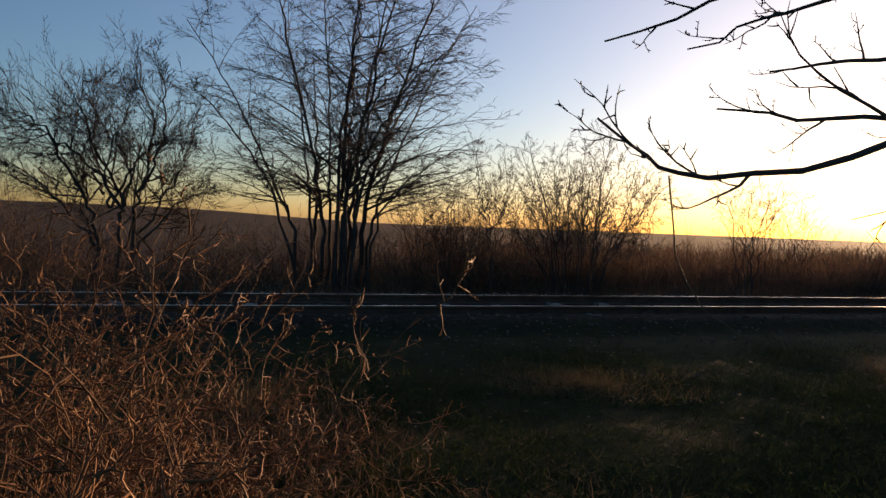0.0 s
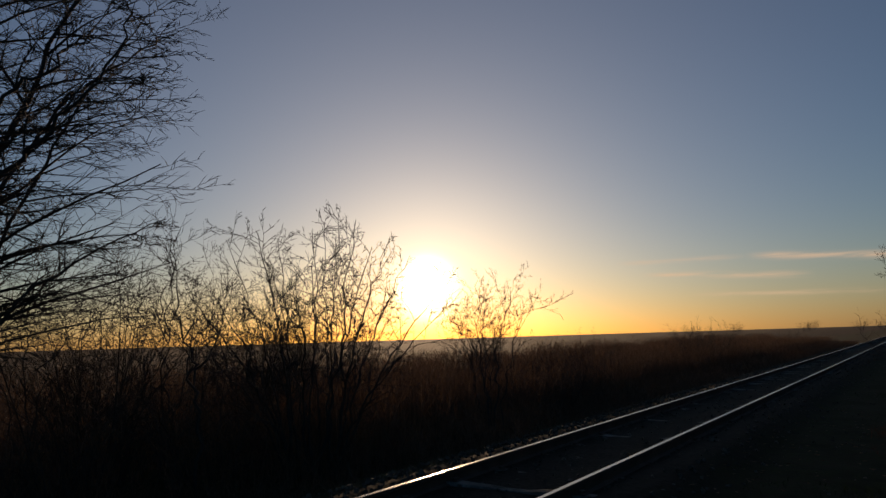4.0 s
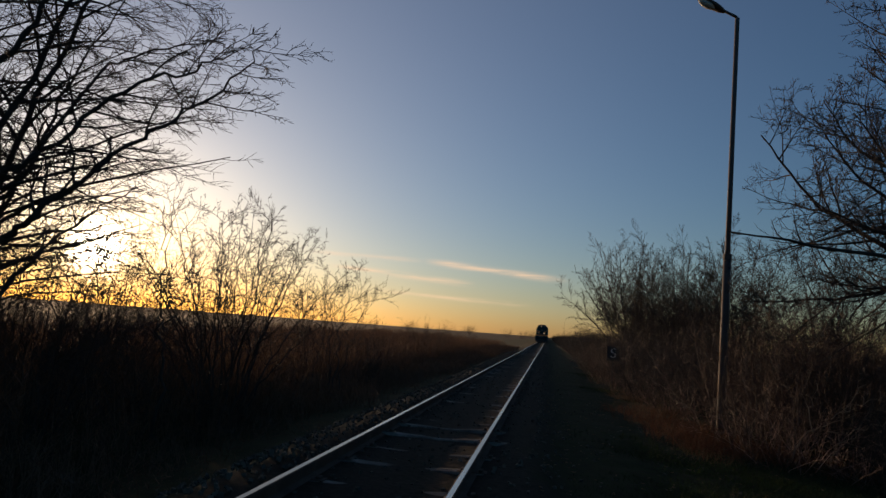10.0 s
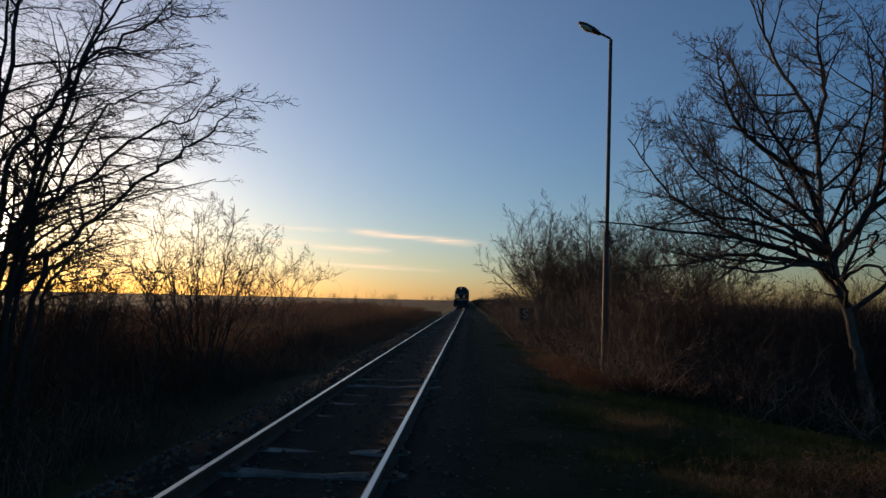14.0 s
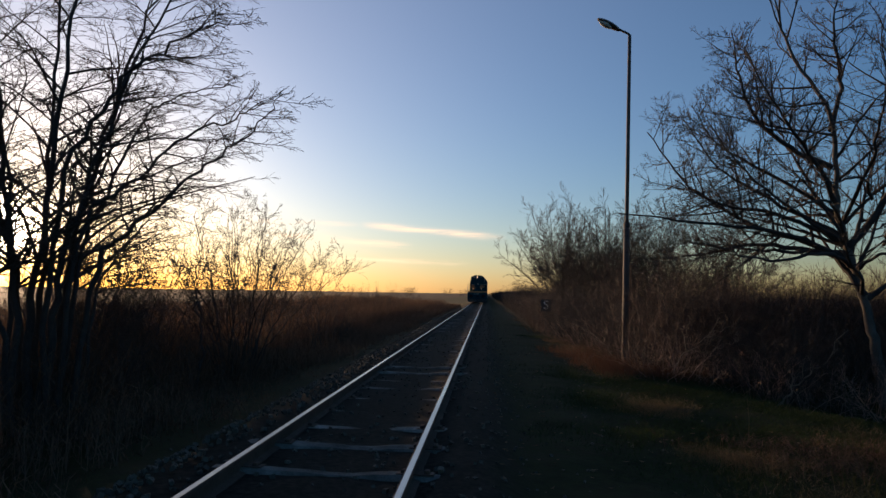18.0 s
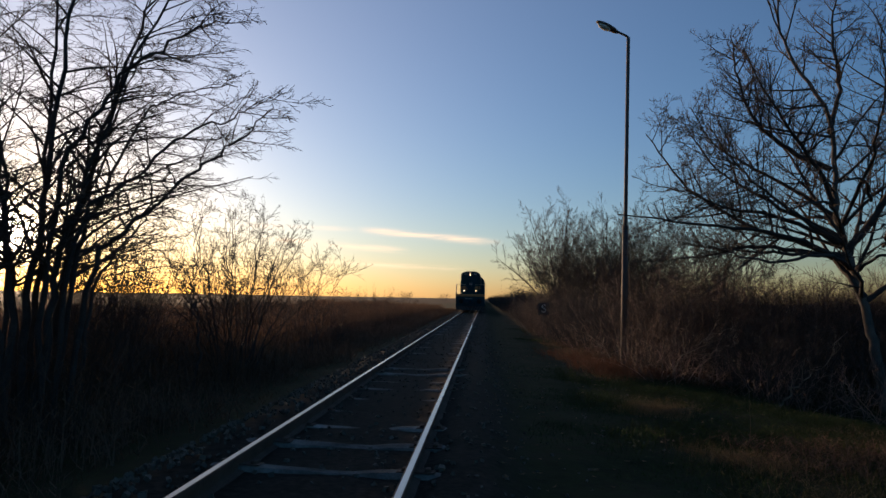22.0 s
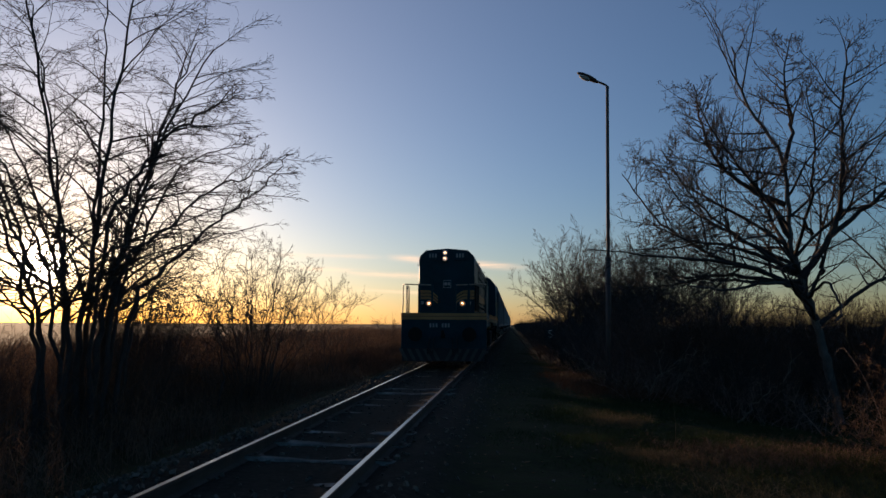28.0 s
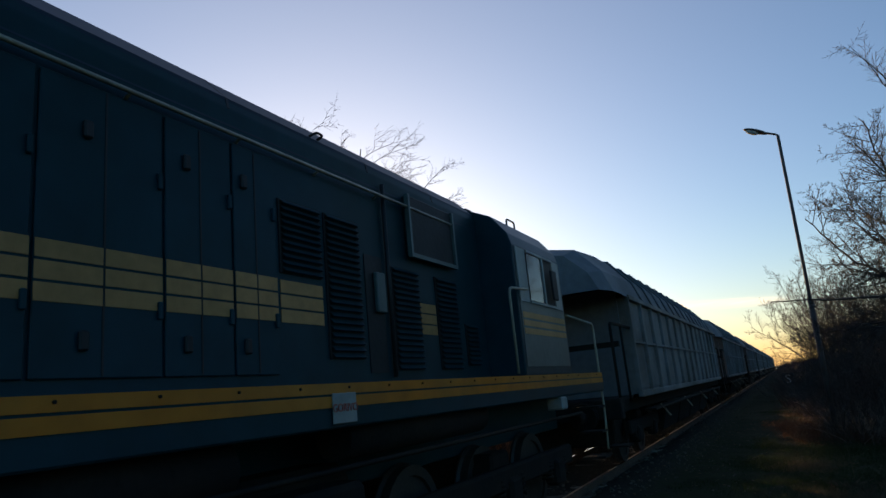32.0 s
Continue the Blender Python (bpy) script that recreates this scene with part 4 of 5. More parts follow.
ARCH = [(0.2, -0.5, -0.05), (0.17, -0.32, 0.62), (0.1, -0.2, 1.0), (0.04, -0.1, 1.22), (0.01, 0.02, 1.35), (0.0, 0.13, 1.44), (-0.02, 0.2, 1.44), (-0.04, 0.26, 1.4), (-0.05, 0.3, 1.33)]
cane = holder("arching_cane", pose(6.7, 37.37, -0.36), "thin pale dry cane arching out of the brambles", "twig")
part("runner", bar(rounded(ARCH, 0.06), 0.0048, 6, 0.0022), PALE_CANE, cane)
r = random.Random(13)
for i in range(2, len(ARCH) - 1):
    for k in range(3):
        p = Vector(ARCH[i]).lerp(Vector(ARCH[i + 1]), r.random())
        part("thorn", bar([p, p + Vector((r.uniform(-0.01, 0.01), r.uniform(-0.012, 0.012), r.uniform(0.008, 0.024)))], 0.0022, 4, 0.0006), PALE_CANE, cane)
# dead pale wood in the hedge, a low crooked bough and a lone dry stalk
snag = holder("dead_branch", pose(5.6, 45.4, ground_z(5.6, 45.4)), "pale dead branch leaning in the hedge", "branch")
wood = Wood()
r = random.Random(71)
for knots, radius in ((((-0.05, 0.1, -0.1), (0.35, 0.05, 0.55), (0.75, 0.0, 0.9), (1.2, -0.05, 1.45)), 0.022), (((0.4, 0.0, 0.55), (0.35, 0.1, 1.0), (0.5, 0.1, 1.4)), 0.014), (((0.8, 0.0, 0.95), (1.3, 0.15, 1.15), (1.6, 0.1, 1.3)), 0.012)):
    branch(r, [wood] * 4, None, None, 0, radius, 0, [(4, 45, 0.3, 0.1, 0.05), (3, 45, 0.4, 0.1, 0.05), (2, 40, 0.4, 0.1, 0.0), (0, 0, 0, 0.1, 0.0)], 0.005, guided(r, knots, 0.03))
link("dead_wood", wood.mesh("dead_wood"), PALE_WOOD, snag)
for x, y, a, s in ((6.9, 46.3, 40, 0.9), (4.9, 48.6, 200, 0.8), (8.0, 45.2, 110, 1.0), (6.2, 45.6, 300, 0.8)):
    copy_thing(snag, pose(*on_ground(x, y), 0, 0, a) @ Matrix.Scale(s, 4))
bough = holder("fallen_bough", pose(7.3, 43.6, ground_z(7.3, 43.6)), "low pale bough curving up beside the leaning trunk", "branch")
wood = Wood()
branch(r, [wood] * 4, None, None, 0, 0.028, 0, [(6, 45, 0.3, 0.1, 0.05), (4, 45, 0.4, 0.1, 0.05), (2, 40, 0.4, 0.1, 0.0), (0, 0, 0, 0.1, 0.0)], 0.005, guided(r, ((-0.1, 0, -0.05), (0.2, 0.0, 0.35), (0.8, 0.1, 0.85), (1.4, 0.1, 1.6)), 0.03))
link("dead_wood", wood.mesh("dead_wood"), PALE_WOOD, bough)
stalk = holder("dry_stalk", pose(4.62, 38.24, ground_z(4.62, 38.24)), "single thin dry weed stalk standing in the turf", "weed")
part("stem", bar([(0, 0, -0.05), (0.01, 0.0, 0.3), (-0.01, 0.02, 0.7)], 0.005, 5, 0.002), DRY, stalk)
for i in range(5):
    part("side_sprig", bar([(0, 0.01, 0.3 + 0.08 * i), (0.05 * (-1) ** i, 0.02, 0.38 + 0.08 * i)], 0.003, 4, 0.001), DRY, stalk)

# ---- track ----


def build_track():
    top = holder("railway_track", pose(0, 0, 0), "straight single railway track with worn bright rails on half-buried sleepers", "track", kind="structure")
    head = [(-0.022, 0), (0.027, 0), (0.027, -0.012), (-0.022, -0.012)]
    web = [(-0.036, -0.006), (-0.03, -0.001), (0.03, -0.001), (0.036, -0.006), (0.036, -0.035), (0.009, -0.05), (0.009, -0.125), (0.07, -0.14), (0.07, -0.155), (-0.07, -0.155), (-0.07, -0.14), (-0.009, -0.125), (-0.009, -0.05), (-0.036, -0.035)]
    for x in (-0.75, 0.75):
        rail = mesh_ob("rail", prism([(x + a, b) for a, b in web], -300, 900), RUST, top)
        mesh_ob("rail_head", prism([(x + a * 0.97, b + 0.001) for a, b in head], -300, 900), STEEL, rail, "bright worn rail head")
    bm = bmesh.new()
    # a worn concrete sleeper, waisted in the middle and rounded on top
    ring = []
    for k in range(13):
        x = -1.22 + 2.44 * k / 12
        dip = 0.03 * math.exp(-(x / 0.4) ** 2) + 0.006 * math.sin(x * 9) + 0.03 * smooth(0.9, 1.22, abs(x))
        w = 0.125 - 0.03 * math.exp(-(x / 0.5) ** 2)
        ring.append([bm.verts.new((x, y * w, z - dip)) for y, z in ((-1, -0.3), (-1, -0.165), (-0.72, -0.125), (0, -0.115), (0.72, -0.125), (1, -0.165), (1, -0.3))])
    for a, b in zip(ring, ring[1:]):
        for i in range(6):
            bm.faces.new((a[i], b[i], b[i + 1], a[i + 1]))
    bm.faces.new(ring[0])
    bm.faces.new(ring[-1][::-1])
    me = bpy.data.meshes.new("sleeper")
    bm.to_mesh(me)
    bm.free()
    me.materials.append(CONCRETE)
    clip = bpy.data.meshes.new("rail_clip")
    bm = boxes((-0.16, 0.16, -0.08, 0.08, -0.125, -0.118), (-0.12, -0.075, -0.05, 0.05, -0.14, -0.09), (0.075, 0.12, -0.05, 0.05, -0.14, -0.09), bevel=0.006)
    bm.to_mesh(clip)
    bm.free()
    clip.materials.append(RUST)
    rng = random.Random(3)
    PROUD = (12, 13, 19, 20)        # sleepers that stand clear of the soil; the rest are half buried
    for i in range(96):
        ob = new("sleeper", me)
        ob.parent = top
        lift = 0.012 if i in PROUD else rng.choice((-0.008, -0.016, -0.024, -0.03))
        ob.matrix_world = pose(rng.uniform(-0.04, 0.04), 23.1 + i * 1.02 + rng.uniform(-0.07, 0.07), lift, rng.uniform(-5, 5), rng.uniform(-0.6, 0.6), rng.uniform(-2.5, 2.5))
        if i < 30:
            for x in (-0.75, 0.75):
                c = new("rail_clip", clip)
                c.parent = ob
                c.matrix_local = pose(x, 0, 0.002)


build_track()


def build_ballast():
    rng = random.Random(8)
    v, f = [], []
    cube = [(-1, -1, -1), (1, -1, -1), (1, 1, -1), (-1, 1, -1), (-0.7, -0.75, 1), (0.8, -0.6, 0.9), (0.65, 0.8, 1), (-0.8, 0.6, 0.8)]
    quads = [(0, 3, 2, 1), (4, 5, 6, 7), (0, 1, 5, 4), (1, 2, 6, 5), (2, 3, 7, 6), (3, 0, 4, 7)]
    for i in range(9500):
        y = 21 + 75 * rng.random() ** 1.6
        band = rng.random()
        if band < 0.6:
            x = rng.gauss(-1.35, 0.3)
        elif band < 0.76:
            x = rng.gauss(1.35, 0.4)
        elif band < 0.92:
            x = rng.uniform(-0.7, 0.7)
        else:
            x = rng.uniform(1.4, 4.2)
        if abs(abs(x) - 0.75) < 0.09:
            continue
        s = rng.uniform(0.011, 0.027) * (1.0 if abs(x) < 2 else 0.8)
        z = ground_z(x, y) + s * rng.uniform(-0.3, 0.5) + (0.06 * math.exp(-((x + 1.35) / 0.3) ** 2))
        m = Matrix.Translation((x, y, z)) @ Euler([rng.uniform(0, 6.28) for _ in range(3)]).to_matrix().to_4x4()
        b = len(v)
        k = [rng.uniform(0.7, 1.2) for _ in range(3)]
        for c in cube:
            v.append(tuple(m @ Vector((c[0] * s * k[0], c[1] * s * k[1], c[2] * s * k[2] * 0.75))))
        f += [tuple(b + q for q in quad) for quad in quads]
    tagged(link("ballast", raw_mesh("ballast", v, f), STONE), "loose grey ballast stones along the rails", "gravel", kind="stuff")


build_ballast()


def build_sign():
    x, y = 4.0, 59.6
    g = ground_z(x, y)
    top = holder("trackside_sign", pose(x, y, g), "small black trackside sign with a pale letter S", "sign")
    part("post", bar([(0, 0.03, -0.2), (0, 0.03, 1.55)], 0.025, 8), GALV, top)
    board = part("board", boxes((-0.24, 0.24, -0.012, 0.012, 1.05, 1.6), bevel=0.006), mat("black_enamel", (0.015, 0.015, 0.015), 0.5, var=0.2, bump=0.05), top)
    cu = bpy.data.curves.new("letter", "FONT")
    cu.body, cu.size, cu.align_x, cu.align_y, cu.extrude = "S", 0.52, "CENTER", "CENTER", 0.003
    ob = new("letter", cu)
    dg = bpy.context.evaluated_depsgraph_get()
    me = bpy.data.meshes.new_from_object(ob.evaluated_get(dg))
    bpy.data.objects.remove(ob)
    me.materials.clear()
    ob = link("letter", me, mat("pale_enamel", (0.55, 0.52, 0.48), 0.5, var=0.2, bump=0.05), board, "pale letter S")
    ob.matrix_local = pose(0, -0.018, 1.325, 90, 0, 0)


build_sign()

# ---- street lamp ----
def build_lamp():
    x, y = 5.04, 47.0
    g = ground_z(x, y)
    top = holder("street_lamp", pose(x - 0.15, y, g, 0, 1.0, 0), "tall thin dark steel lamp post with a cobra-head lamp, unlit", "street lamp")
    h = 8.3 - g
    part("lower_pole", bar([(0, 0, -0.2), (0, 0, h * 0.42)], 0.075, 12), GALV, top)
    part("upper_pole", bar([(0, 0, h * 0.42), (0, 0, h * 0.44), (0, 0, h)], 0.058, 12, 0.045), GALV, top)
    part("collar", disc((0, 0, h * 0.42), "z", 0.085, 0.12, 14, 0.01), GALV, top)
    part("arm", bar(rounded([(0, 0, h - 0.15), (0, 0, h + 0.02), (-0.32, -0.1, h + 0.12)], 0.1), 0.032, 8), GALV, top)
    bm = bmesh.new()
    bmesh.ops.create_uvsphere(bm, u_segments=14, v_segments=8, radius=0.5)
    for v in bm.verts:
        v.co = Vector((v.co.x * 0.72, v.co.y * 0.24, v.co.z * (0.16 if v.co.z > 0 else 0.10)))
    m = pose(-0.58, -0.18, h + 0.2, 0, 20, 18)
    bmesh.ops.transform(bm, matrix=m, verts=bm.verts)
    head = part("lamp_head", bm, GALV, top)
    bm = bmesh.new()
    bmesh.ops.create_uvsphere(bm, u_segments=12, v_segments=6, radius=0.5)
    for v in bm.verts:
        v.co = Vector((v.co.x * 0.4 - 0.08, v.co.y * 0.2, v.co.z * 0.16 - 0.03))
    bmesh.ops.transform(bm, matrix=m, verts=bm.verts)
    part("lens", bm, mat("milky_plastic", (0.6, 0.58, 0.52), 0.3, var=0.1, bump=0), head, "milky plastic lamp lens")


build_lamp()

# ---- train ----
PAINT = mat("dark_green_paint", (0.0008, 0.037, 0.052), 0.42, var=0.35, scale=1.4, bump=0.04, second=(0.0008, 0.03, 0.032), spec=0.12)
PAINT_OLD = mat("faded_green_paint", (0.07, 0.11, 0.105), 0.5, var=0.3, scale=4, bump=0.08, second=(0.04, 0.07, 0.07))
CREAM = mat("dirty_cream_paint", (0.52, 0.225, 0.08), 0.5, var=0.3, scale=4, bump=0.05, second=(0.36, 0.17, 0.06), spec=0.25)
YELLOW = mat("orange_yellow_paint", (0.62, 0.15, 0.005), 0.5, var=0.35, scale=1.6, bump=0.05, second=(0.42, 0.155, 0.03), spec=0.25)
PALE = mat("grey_white_paint", (0.3, 0.31, 0.29), 0.55, var=0.25, scale=5, bump=0.05)
# black of sooty metal parts, and of the shade painted into openings
SOOT_AND_SHADE = mat("sooty_metal_and_shade_black", (0.018, 0.018, 0.019), 0.65, 0.2, var=0.3, scale=6, bump=0.15)
GRIME = mat("greasy_underframe", (0.011, 0.01, 0.0095), 0.85, 0.0, var=0.4, scale=8, bump=0.3, second=(0.028, 0.02, 0.015), spec=0.15)
PAD = mat("chipped_yellow_pad_paint", (0.26, 0.17, 0.05), 0.7, var=0.5, scale=16, bump=0.2, second=(0.03, 0.025, 0.02))
RAILING = mat("worn_handrail_paint", (0.3, 0.27, 0.2), 0.5, var=0.3, scale=14, bump=0.1)
LETTER = mat("chalky_white_lettering", (0.27, 0.27, 0.25), 0.6, var=0.2, scale=20, bump=0)
RED = mat("red_lettering", (0.45, 0.06, 0.04), 0.6, var=0.2, scale=20, bump=0)
LAMP_WARM = glow("lit_headlamp", (1.0, 0.42, 0.12), 0.14)
BULB = glow("headlamp_bulb", (1.0, 0.7, 0.38), 4.5)
LAMP_HOT = glow("lit_upper_headlamp", (1.0, 0.7, 0.5), 0.14)
CHROME = mat("dull_chrome_rim", (0.5, 0.5, 0.5), 0.3, 0.9, var=0.2, scale=12, bump=0.02)
PANE = glass("dark_cab_glass", (0.25, 0.3, 0.32))
HOPPER = mat("dusty_grey_wagon_paint", (0.22, 0.21, 0.205), 0.7, var=0.4, scale=2.2, bump=0.12, second=(0.115, 0.098, 0.086))
HOPPER_ROOF = mat("sooty_wagon_roof", (0.15, 0.155, 0.165), 0.75, var=0.35, scale=2, bump=0.15)
WHEEL = mat("worn_wheel_steel", (0.045, 0.04, 0.036), 0.6, 0.4, var=0.3, scale=10, bump=0.1)
STAINED = mat("grimy_grey_paint", (0.06, 0.062, 0.058), 0.7, var=0.4, scale=4, bump=0.1)
# hood paint turned bluer: the sky's sheen on the roof is in the colour
ROOF_SHEEN = mat("roof_paint_with_sky_sheen", (0.008, 0.028, 0.05), 0.5, var=0.35, scale=1.6, bump=0.05, spec=0.25)
SPIN = []           # wheels that turn with the train


def strip(pts, depth=0.006):
    """A flat painted band: rows of (x, z) pairs (upper, lower) on a face across y."""
    bm = bmesh.new()
    rows = [[bm.verts.new((x, y, z)) for (x, z) in pair for y in (0, -depth)] for pair in pts]
    for a, b in zip(rows, rows[1:]):
        bm.faces.new((a[1], b[1], b[3], a[3]))
        bm.faces.new((a[0], b[0], b[1], a[1]))
        bm.faces.new((a[2], a[3], b[3], b[2]))
    bmesh.ops.recalc_face_normals(bm, faces=bm.faces)
    return bm


def writing(text, size, m, material, parent, name="lettering", label=""):
    cu = bpy.data.curves.new(name, "FONT")
    cu.body, cu.size, cu.align_x, cu.align_y, cu.extrude = text, size, "CENTER", "CENTER", 0.002
    ob = new(name, cu)
    me = bpy.data.meshes.new_from_object(ob.evaluated_get(bpy.context.evaluated_depsgraph_get()))
    bpy.data.objects.remove(ob)
    me.materials.clear()
    ob = link(name, me, material, parent, label)
    ob.matrix_local = m
    return ob


def wheelset(parent, y, r=0.51, turning=True):
    axle = part("wheelset", bar([(-0.7, 0, 0), (0.7, 0, 0)], 0.08, 10), GRIME, parent)
    axle.matrix_local = pose(0, y, r)
    for s in (-1, 1):
        bm = bmesh.new()
        prof = [(0.0, 0.09), (0.0, r * 0.8), (-0.03, r * 0.82), (-0.03, r), (0.06, r + 0.0), (0.09, r + 0.025), (0.11, r + 0.02), (0.11, r * 0.8), (0.06, r * 0.78), (0.06, 0.09)]
        rings = [[bm.verts.new((-s * x, math.cos(a) * q, math.sin(a) * q)) for a in (2 * math.pi * k / 28 for k in range(28))] for x, q in prof]
        for a, b in zip(rings, rings[1:] + rings[:1]):
            for k in range(28):
                bm.faces.new((a[k], a[(k + 1) % 28], b[(k + 1) % 28], b[k]))
        bmesh.ops.recalc_face_normals(bm, faces=bm.faces)
        w = part("wheel", bm, WHEEL, axle)
        w.matrix_local = pose(s * 0.75, 0, 0)
    if turning:
        SPIN.append((axle, y, r))
    return axle


def bogie(parent, y0, axles, turning=True):
    y1 = y0 + axles[-1]
    frame_ = part("bogie", boxes((-1.12, -1.0, y0 - 0.7, y1 + 0.7, 0.55, 0.8), (1.0, 1.12, y0 - 0.7, y1 + 0.7, 0.55, 0.8), (-1.0, 1.0, (y0 + y1) / 2 - 0.25, (y0 + y1) / 2 + 0.25, 0.55, 0.95), bevel=0.03), GRIME, parent)
    for a in axles:
        wheelset(parent, y0 + a, turning=turning)
        for s in (-1, 1):
            part("axle_box", boxes((s * 1.06 - 0.09, s * 1.06 + 0.11, y0 + a - 0.16, y0 + a + 0.16, 0.36, 0.68), bevel=0.04), GRIME, frame_)
            for d in (-0.3, 0.3):
                bm = bmesh.new()
                pts = [(s * 1.06 + 0.07 * math.cos(t * 6.28), y0 + a + d + 0.07 * math.sin(t * 6.28), 0.45 + 0.045 * t) for t in (k / 8 for k in range(41))]
                part("spring", tube(bm, pts, 0.016, 5), GRIME, frame_)
    return frame_


def buffer(parent, x, y, way):
    b = part("buffer", bar([(x, y, 1.05), (x, y + way * 0.42, 1.05)], 0.09, 14), GRIME, parent)
    part("buffer_plate", disc((x, y + way * 0.45, 1.05), "y", 0.23, 0.04, 28, 0.012), GRIME, b)


def louvre(parent, x, y0, y1, z0, z1, n):
    """A louvred panel on the side at x: slats on a frame coloured as the shade behind them."""
    s = 1 if x > 0 else -1
    top = part("louvre_panel", boxes((min(x, x + s * 0.012), max(x, x + s * 0.012), y0, y1, z0, z1)), SOOT_AND_SHADE, parent)
    bm = bmesh.new()
    for i in range(n):
        z = z0 + (z1 - z0) * (i + 0.5) / n
        h = (z1 - z0) / n * 0.42
        v = [bm.verts.new(c) for c in ((x + s * 0.012, y0 + 0.02, z + h), (x + s * 0.012, y1 - 0.02, z + h), (x + s * 0.045, y1 - 0.02, z - h * 0.6), (x + s * 0.045, y0 + 0.02, z - h * 0.6),
                                       (x + s * 0.012, y0 + 0.02, z - h), (x + s * 0.012, y1 - 0.02, z - h))]
        bm.faces.new(v[:4])
        bm.faces.new((v[3], v[2], v[5], v[4]))
    tagged(part("slat", bm, PAINT, top), kind="stuff")
    return top


def build_locomotive():
    top = holder("diesel_locomotive", pose(0, 40, 0), "dark green diesel locomotive with cream stripes and lit headlamps", "locomotive")
    # underframe and front
    W = 1.40
    sill = part("underframe", boxes((-W, W, 0.06, 15.5, 1.46, 1.74), (-0.6, 0.6, 0.1, 15.4, 0.95, 1.46), (-W, W, 0.1, 3.3, 1.3, 1.46), bevel=0.012), PAINT, top)
    front = part("front_plate", boxes((-W, W, -0.02, 0.06, 0.55, 1.745), bevel=0.01), PAINT, top)
    for z0, z1 in ((1.525, 1.622), (1.636, 1.733)):
        part("front_stripe", boxes((-W + 0.01, W - 0.01, -0.028, -0.02, z0, z1)), CREAM, front, "cream painted stripe")
    for i in range(7):      # the running number, as plain bars
        if i != 3:
            part("number_bar", boxes((-0.46 + i * 0.1, -0.4 + i * 0.1, -0.026, -0.02, 1.27, 1.40)), LETTER, front, "white painted bar")
    plough = prism([(-1.35, 0.18), (1.35, 0.18), (1.35, 0.6), (-1.35, 0.6)], -0.14, -0.06, 0.01)
    plough = part("snow_plough", plough, SOOT_AND_SHADE, top)
    for i in range(10):
        bm = bmesh.new()
        x = -1.25 + i * 0.26
        s = 1 if x < 0 else -1
        v = [bm.verts.new(c) for c in ((x, -0.147, 0.2), (x + 0.12, -0.147, 0.2), (x + 0.12 + s * -0.2, -0.147, 0.58), (x + s * -0.2, -0.147, 0.58))]
        bm.faces.new(v)
        part("hazard_stripe", bm, STAINED, plough, "worn grey slanting stripe")
    for x in (-0.87, 0.87):
        buffer(top, x, -0.02, -1)
        buffer(top, x, 15.5, 1)
    part("coupling_hook", boxes((-0.05, 0.05, -0.35, -0.02, 0.92, 1.08), (-0.05, 0.05, -0.35, -0.27, 1.05, 1.18), bevel=0.02), GRIME, top)
    for x in (-0.45, -0.3, 0.3, 0.45):
        part("brake_hose", bar(rounded([(x, -0.03, 0.95), (x, -0.2, 0.9), (x * 1.1, -0.22, 0.45), (x * 1.1, -0.1, 0.4)], 0.15), 0.022, 6), SOOT_AND_SHADE, top)
    # side sill: two stripes from the steps to the rear
    for s in (-1, 1):
        for z0, z1 in ((1.592, 1.662), (1.676, 1.742)):
            a, b = sorted((s * W, s * (W + 0.008)))
            st = part("sill_stripe", boxes((a, b, 3.38, 15.45, z0, z1)), YELLOW, sill, "ochre painted stripe")
        for i in range(24):
            part("bolt", disc((s * (W + 0.01), 3.6 + i * 0.5, 1.715), "x", 0.009, 0.012, 6), GRIME, sill)
        for i in range(13):     # the vehicle number, as plain bars
            a, b = sorted((s * W, s * (W + 0.005)))
            if i not in (2, 5, 7):
                part("number_bar", boxes((a, b, 1.48 + i * 0.085, 1.53 + i * 0.085, 1.55, 1.66)), LETTER, sill, "white painted bar")
        a, b = sorted((s * W, s * (W + 0.005)))
        part("mark_bar", boxes((a, b, 2.62, 2.98, 1.56, 1.67)), YELLOW, sill, "ochre painted mark")
        part("mark_underline", boxes((a, b, 2.62, 2.98, 1.535, 1.545)), YELLOW, sill)
        part("mark_frame", boxes((a, b, 1.06, 1.42, 1.53, 1.54), (a, b, 1.06, 1.42, 1.69, 1.70), (a, b, 1.06, 1.07, 1.54, 1.69), (a, b, 1.41, 1.42, 1.54, 1.69)), LETTER, sill)
        m = pose(s * (W + 0.006), 1.16, 1.615, 90, 0, 90 * s)
        writing("SLO", 0.11, m, LETTER, sill)
        for i in range(2):
            part("small_writing_bar", boxes((a, b, 3.06, 3.3, 1.58 + i * 0.06, 1.61 + i * 0.06)), LETTER, sill)
    plate = part("fuel_plate", boxes((W + 0.01, W + 0.02, 8.4, 8.66, 1.49, 1.68), bevel=0.004), LETTER, sill, "white plate with red lettering")
    writing("GORIVO", 0.072, pose(W + 0.023, 8.53, 1.585, 90, 0, 90), RED, plate)
    # long hood
    H = 0.95
    prof = [(-H, 1.74), (H, 1.74), (H, 3.63), (H - 0.02, 3.71), (0.73, 3.91), (0, 3.97), (-0.73, 3.91), (-H + 0.02, 3.71), (-H, 3.63)]
    hood = part("hood", prism(prof, 0.95, 12.1, 0.012), PAINT, top)
